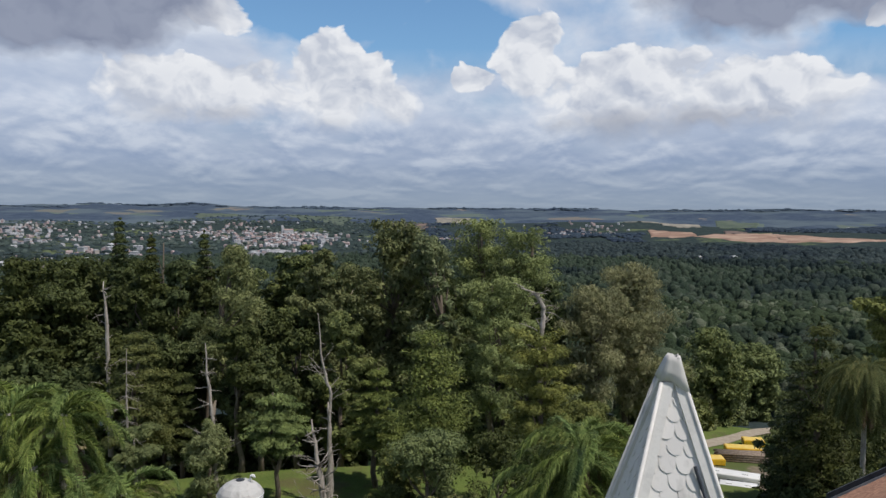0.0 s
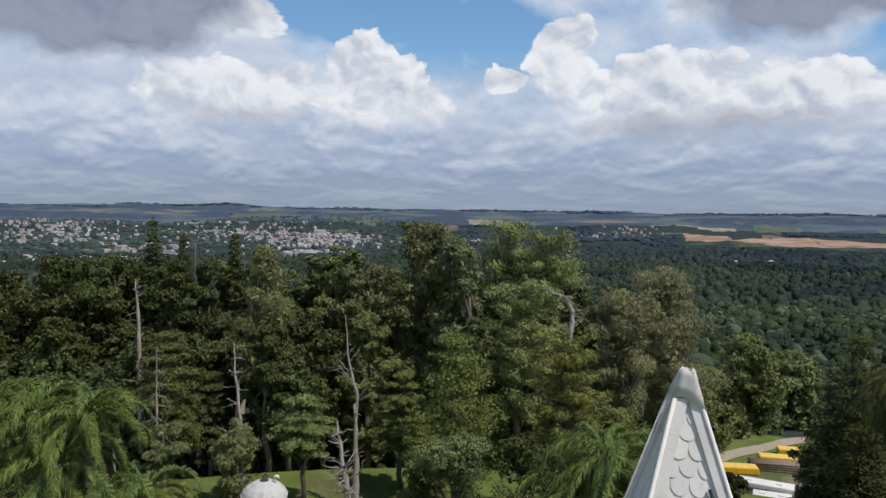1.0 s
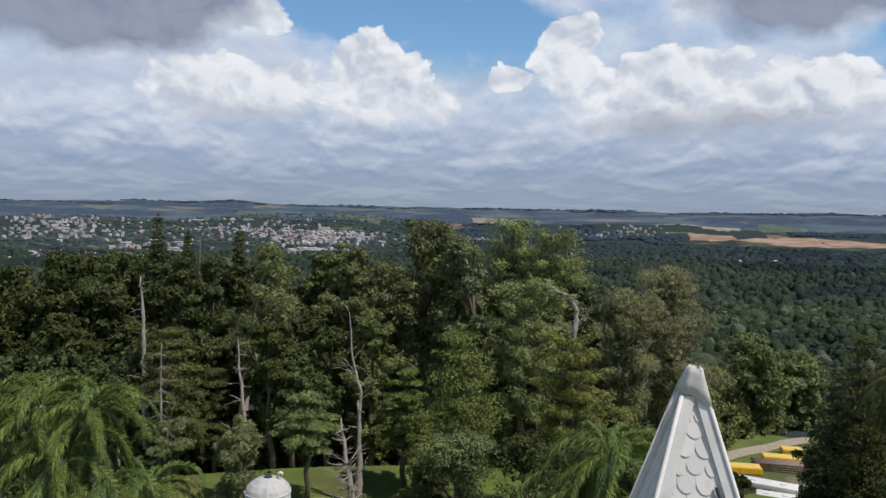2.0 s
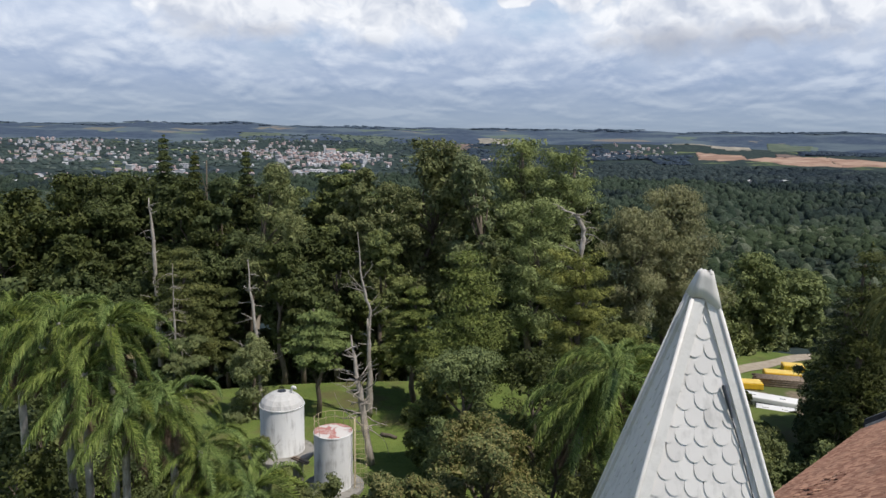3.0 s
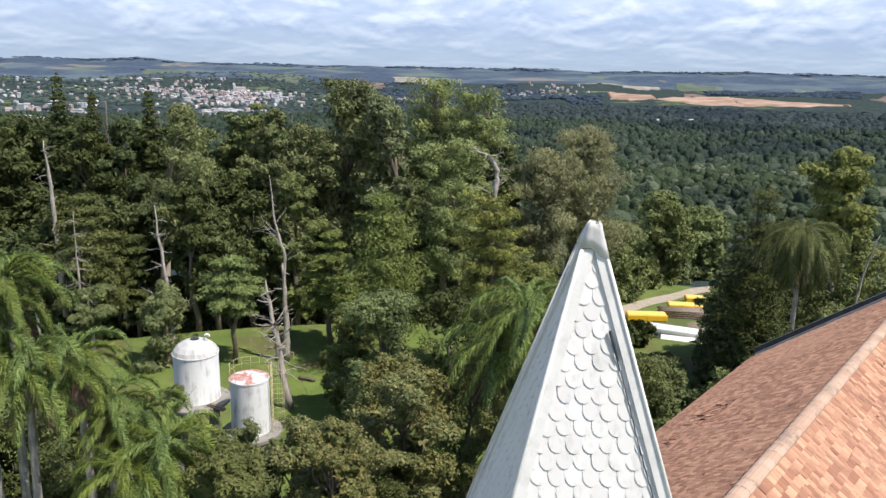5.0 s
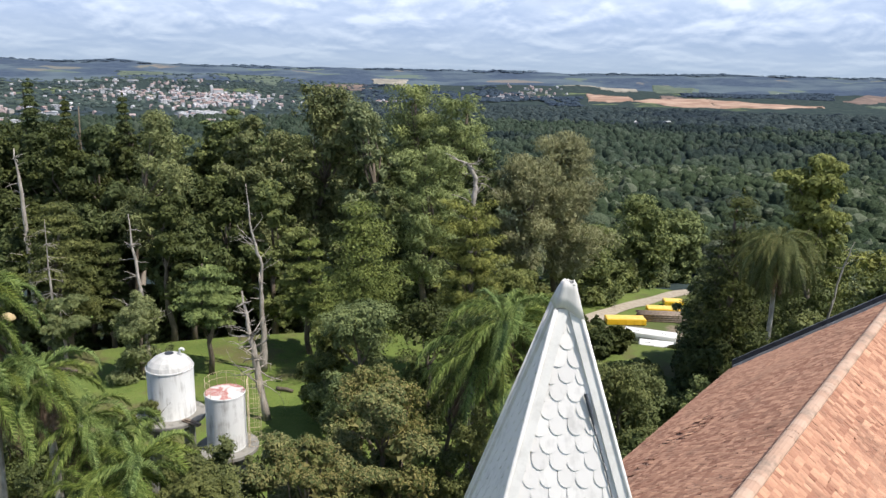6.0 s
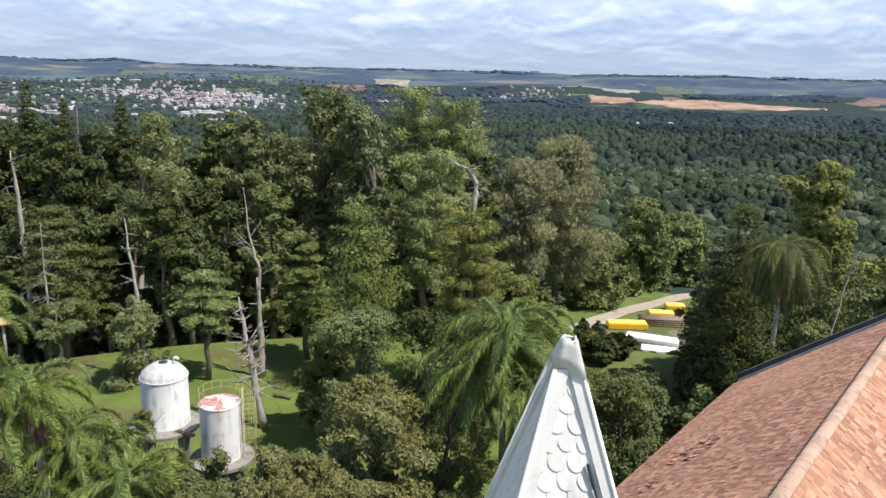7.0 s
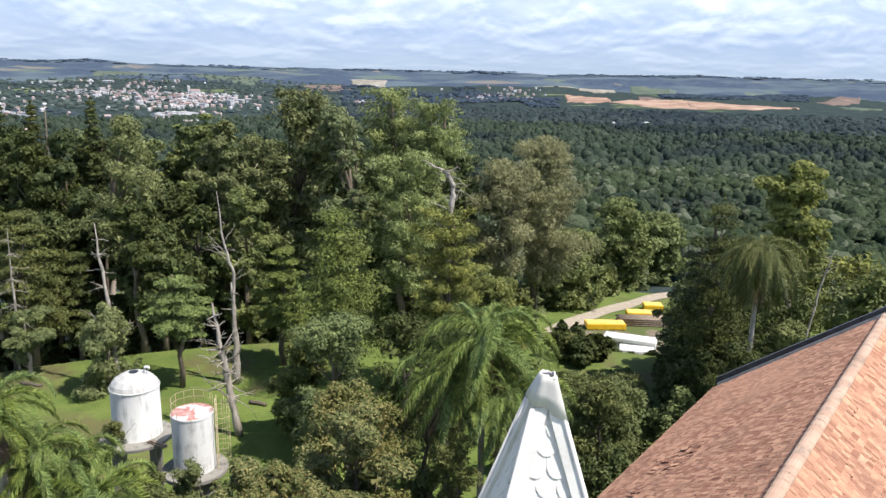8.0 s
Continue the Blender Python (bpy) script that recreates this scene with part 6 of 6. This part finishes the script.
# ---------------------------------------------------------------- the town
def house_kind(L, W, H, pitch, wall, roof, storeys):
    L, W, H, pitch = L * 0.60, W * 0.7, H * 0.85, pitch * 0.8
    h = thing("house", (0, 0, -400), "small pale house with a low pitched roof in the town", "house", "houses of the town")
    part("wall", boxed((-L / 2, -W / 2, -4), (L / 2, W / 2, H)), M[wall], h)
    bm = bmesh.new()
    o = 0.5
    v = [bm.verts.new(p) for p in ((-L / 2 - o, -W / 2 - o, H), (L / 2 + o, -W / 2 - o, H), (L / 2 + o, W / 2 + o, H), (-L / 2 - o, W / 2 + o, H), (-L / 2 - o, 0, H + pitch), (L / 2 + o, 0, H + pitch))]
    for f in ((0, 1, 5, 4), (2, 3, 4, 5), (0, 4, 3), (1, 2, 5), (3, 2, 1, 0)):
        bm.faces.new([v[i] for i in f])
    part("roof", bm, M[roof], h)
    for s in range(storeys):
        for i in range(max(2, int(L / 4))):
            x = -L / 2 + (i + 0.5) * L / max(2, int(L / 4))
            part("window", boxed((x - 0.6, -W / 2 - 0.05, 1.0 + s * 3), (x + 0.6, -W / 2 + 0.02, 2.3 + s * 3)), M["glass_dark"], h)
    return h


# the town's quarters: headings, distances, how many houses, of which kinds
PLAIN, CENTRE, SHEDS = (4, 3, 4, 2, 1, 1), (2, 3, 2, 2, 6, 1), (1, 1, 2, 4, 1, 5)
QUARTERS = [
    (-0.57, -0.47, 2350, 3100, 46, PLAIN), (-0.60, -0.44, 1800, 2300, 24, PLAIN), (-0.54, -0.42, 1120, 1270, 20, SHEDS), (-0.46, -0.38, 1350, 1600, 10, PLAIN),
    (-0.36, -0.29, 2000, 2900, 28, PLAIN), (-0.29, -0.23, 2350, 2850, 22, PLAIN), (-0.275, -0.195, 1650, 2200, 62, CENTRE), (-0.26, -0.195, 1300, 1430, 16, SHEDS),
    (-0.20, -0.135, 1750, 2300, 24, PLAIN), (-0.005, 0.022, 1850, 2050, 9, PLAIN), (0.155, 0.235, 2300, 2800, 24, PLAIN)]


def build_town():
    rng = random.Random(21)
    kinds = [house_kind(12, 9, 3.4, 2.0, "house_white", "roof_red", 1), house_kind(16, 10, 6.5, 2.2, "house_white", "roof_red", 2),
             house_kind(14, 11, 4.0, 1.8, "house_cream", "roof_grey", 1), house_kind(26, 14, 6.5, 1.6, "house_white", "roof_grey", 2),
             house_kind(13, 10, 6.2, 2.2, "house_pink", "roof_red", 2), house_kind(36, 18, 6.0, 1.5, "house_white", "roof_grey", 2)]
    spots = []
    for a0, a1, r0, r1, n, sizes in QUARTERS:
        for _ in range(n):
            spots.append((rng.uniform(a0, a1), rng.uniform(r0, r1), rng.choices(range(6), sizes)[0], rng.uniform(0, 180)))
    used = set()
    for az, r, k, turn in spots:
        x, y = r * math.sin(az), r * math.cos(az)
        m = pose(x, y, ground_z(x, y) + 3, 0, 0, turn)
        if k not in used:
            kinds[k].matrix_basis = m
            used.add(k)
        else:
            copy_thing(kinds[k], m)
    # the smaller, more distant houses
    nr = np.random.default_rng(5)
    share = np.array([q[4] for q in QUARTERS], float) / sum(q[4] for q in QUARTERS)
    for name, wallc, n in (("town_houses", "house_white", 420), ("town_roofs", "house_pink", 420)):
        s = Soup()
        for _ in range(n):
            a0, a1, r0, r1, *_ = QUARTERS[nr.choice(len(QUARTERS), p=share)]
            az, r = nr.normal((a0 + a1) / 2, (a1 - a0) * 0.5), nr.uniform(r0 - 80, r1 + 120)
            x, y = r * math.sin(az), r * math.cos(az)
            if noise.noise(Vector((x / 150, y / 150, 2.2))) < -0.12:
                continue
            gz, L, W, H = ground_z(x, y) + 2, nr.uniform(2.4, 5.5), nr.uniform(2.0, 4), nr.uniform(2.0, 4)
            t = nr.uniform(0, math.pi)
            c, d = np.array([math.cos(t), math.sin(t), 0]), np.array([-math.sin(t), math.cos(t), 0])
            o = np.array([x, y, gz])
            up = np.array([0, 0, 1.0])
            v = [o + c * L * a + d * W * b + up * h for a, b, h in ((-1, -1, -6), (1, -1, -6), (1, 1, -6), (-1, 1, -6), (-1, -1, H), (1, -1, H), (1, 1, H), (-1, 1, H), (-1, 0, H + 2), (1, 0, H + 2))]
            s.add(v, [(0, 1, 5, 4), (1, 2, 6, 5), (2, 3, 7, 6), (3, 0, 4, 7), (4, 5, 9, 8), (6, 7, 8, 9)])
            s.f[3].append(np.array([[4, 8, 7], [5, 6, 9]]) + s.n - 10)
        tagged(new(name, s.mesh(name, M[wallc])), "many small pale houses of the distant town", "houses", kind="stuff")
    x, y = -473, 2300
    z = ground_z(x, y) + 6
    church = thing("town_church", (x, y, z), "white church with a tall bell tower above the town", "church", turn=20)
    part("nave", boxed((-12, -7, -6), (16, 7, 8)), M["house_white"], church)
    part("bell_tower", boxed((-19, -3.2, -6), (-12.1, 3.2, 17)), M["house_white"], church)
    bm = bmesh.new()
    bmesh.ops.create_cone(bm, cap_ends=True, segments=4, radius1=4.6, radius2=0.1, depth=7, matrix=Matrix.Translation((-15.5, 0, 20.5)) @ Matrix.Rotation(math.pi / 4, 4, "Z"))
    part("steeple", bm, M["roof_grey"], church)
    bm = bmesh.new()
    v = [bm.verts.new(p) for p in ((-12, -7.5, 8), (16.4, -7.5, 8), (16.4, 7.5, 8), (-12, 7.5, 8), (-12, 0, 12), (16.4, 0, 12))]
    for f in ((0, 1, 5, 4), (2, 3, 4, 5), (0, 4, 3), (1, 2, 5), (3, 2, 1, 0)):
        bm.faces.new([v[i] for i in f])
    part("roof", bm, M["roof_red"], church)
    for az, r, L, label in ((0.02, 3050, 46, "long pale shed on the cleared slope"), (-0.30, 2950, 34, "long white warehouse on the hill"), (-0.36, 3050, 42, "long white warehouse on the hill"), (0.33, 1350, 6, "pale low building among the trees"), (0.37, 1370, 6, "pale low building among the trees"), (0.50, 3000, 40, "pale shed on a far hill")):
        x, y = r * math.sin(az), r * math.cos(az)
        shed = thing("shed", (x, y, ground_z(x, y) + (5 if r > 2000 else 7)), label, "shed", "far sheds", turn=rng.uniform(-10, 10))
        part("wall", boxed((-L / 2, -10, -14), (L / 2, 10, 0.8)), M["house_white"], shed)
        bm = bmesh.new()
        v = [bm.verts.new(p) for p in ((-L / 2 - 1, -11, 0.8), (L / 2 + 1, -11, 0.8), (L / 2 + 1, 11, 0.8), (-L / 2 - 1, 11, 0.8), (-L / 2 - 1, 0, 3), (L / 2 + 1, 0, 3))]
        for f in ((0, 1, 5, 4), (2, 3, 4, 5), (0, 4, 3), (1, 2, 5), (3, 2, 1, 0)):
            bm.faces.new([v[i] for i in f])
        part("roof", bm, M["roof_grey"], shed)


build_town()


# ---------------------------------------------------------------- clay roof tiles, last
def build_roof_tiles():
    rng = random.Random(2)
    wide, step, thick = 0.17, 0.215, 0.026
    fall = (RIDGE_Z - EAVE_Z) / RUN
    slope = math.hypot(RUN, RIDGE_Z - EAVE_Z)
    rows = int((slope - 0.12) / step)

    def tile_shape():
        v, f = [], []
        xs = (-0.5, -0.18, 0.18, 0.5)
        hz = (0.0, 0.016, 0.016, 0.0)
        for end, lift in ((0.0, 0.0), (1.0, 0.030)):
            for k in range(4):
                v.append((xs[k] * wide, -end * (step + 0.05), hz[k] + lift + thick))
        for k in range(4):
            v.append((xs[k] * wide, -(step + 0.05), hz[k] * 0.4 + 0.002))
        for k in range(3):
            f.append((k, k + 1, k + 5, k + 4)[::-1])
            f.append((4 + k, 5 + k, 9 + k, 8 + k)[::-1])
        f.append((0, 4, 8, 8))
        return np.array(v), [q for q in f if len(set(q)) == 4]

    tv, tf = tile_shape()
    tf = np.array(tf)
    shared = bpy.data.meshes.new("roof_tile")
    shared.from_pydata([tuple(p) for p in tv], [], [tuple(q) for q in tf])
    shared.materials.append(M["clay"])
    rest = Soup()
    for side in (1, -1):
        turn = Matrix(((RU.x * side, RV.x * side, 0), (RU.y * side, RV.y * side, 0), (0, 0, 1))).to_4x4()
        ang = math.atan(fall)
        for k in range(rows + 1):
            v = (0.10 + k * step) * RUN / slope
            end = 14.15 + 1.0 * v / RUN
            n = int((end - U0) / wide)
            for i in range(n):
                u = U0 + (i + 0.5 + 0.5 * (k % 2) * 0) * wide
                at = roof_at(u, side * v, -0.012)
                local = Matrix.Translation(at - NAVE_O) @ Matrix(((RU.x, -RV.x * side * math.cos(ang), RV.x * side * math.sin(ang), 0), (RU.y, -RV.y * side * math.cos(ang), RV.y * side * math.sin(ang), 0), (0, math.sin(ang), math.cos(ang), 0), (0, 0, 0, 1)))
                jit = Matrix.Translation((rng.uniform(-0.008, 0.008), rng.uniform(-0.014, 0.014), rng.uniform(0, 0.008))) @ Matrix.Rotation(rng.uniform(-0.035, 0.035), 4, "Z")
                torn = math.hypot((u - 4.2) / 1.2, (v - 4.2) / 0.8) if side == 1 else 9
                torn = min(torn, math.hypot((u - 1.4) / 0.9, (v - 4.6) / 0.35)) if side == 1 else 9
                if torn < 1 and rng.random() < 0.6:
                    jit = jit @ Matrix.Translation((rng.uniform(-0.03, 0.03), rng.uniform(-0.14, 0.02), rng.uniform(0.0, 0.05))) @ Matrix.Rotation(rng.uniform(-0.4, 0.4), 4, "Z") @ Matrix.Rotation(rng.uniform(-0.15, 0.25), 4, "X")
                elif rng.random() < 0.03:
                    jit = jit @ Matrix.Translation((0, -0.06, 0.012)) @ Matrix.Rotation(0.10 * rng.choice((-1, 1)), 4, "Z")
                m = local @ jit
                if side == -1 and -3.8 < u < -0.4 and k < 14:
                    child("roof_tile", shared, NAVE, "", m)
                else:
                    a = np.array(m)
                    rest.add(tv @ a[:3, :3].T + a[:3, 3], tf)
    me = rest.mesh("roof_tiles", M["clay"])
    tagged(child("roof_tiles", me, NAVE), "weathered orange clay roof tiles in courses", kind="stuff")
    # ridge tiles bedded in mortar
    u = U0 + 0.2
    bm = bmesh.new()
    prev = None
    for x0, r in ((-0.21, 0.185), (0.19, 0.178), (0.2, 0.17)):
        ring = [bm.verts.new((x0, r * math.cos(a), r * 0.62 * math.sin(a) - 0.015)) for a in np.linspace(-0.25, math.pi + 0.25, 9)]
        if prev:
            for p in range(8):
                bm.faces.new((prev[p], prev[p + 1], ring[p + 1], ring[p]))
        prev = ring
    cap = bpy.data.meshes.new("ridge_tile")
    bm.to_mesh(cap)
    bm.free()
    cap.materials.append(M["ridge_clay"])
    while u < 14.1:
        p = roof_at(u, 0.0001) - NAVE_O
        m = Matrix.Translation(p + Vector((0, 0, 0.035))) @ Matrix.Rotation(math.atan2(RU.y, RU.x) + rng.uniform(-0.015, 0.015), 4, "Z") @ Matrix.Rotation(rng.uniform(-0.02, 0.02), 4, "Y")
        child("ridge_tile", cap, NAVE, "", m)
        u += 0.385


def ridge_clay(g):
    world = g.node("ShaderNodeNewGeometry").outputs["Position"]
    rnd = g.node("ShaderNodeObjectInfo").outputs["Random"]
    c = g.mix(rnd, (0.44, 0.29, 0.215), (0.50, 0.36, 0.28))
    c = g.mix(g.math("MULTIPLY", g.remap(g.noise(world, 1.6, 6.0, 0.7), 0.50, 0.66), 0.75), c, (0.22, 0.17, 0.135))
    return principled(g, c, 0.95, bump=g.noise(world, 18.0, 5.0), strength=0.4, dist=0.02)


M["ridge_clay"] = material("ridge_clay_surface", ridge_clay)
build_roof_tiles()
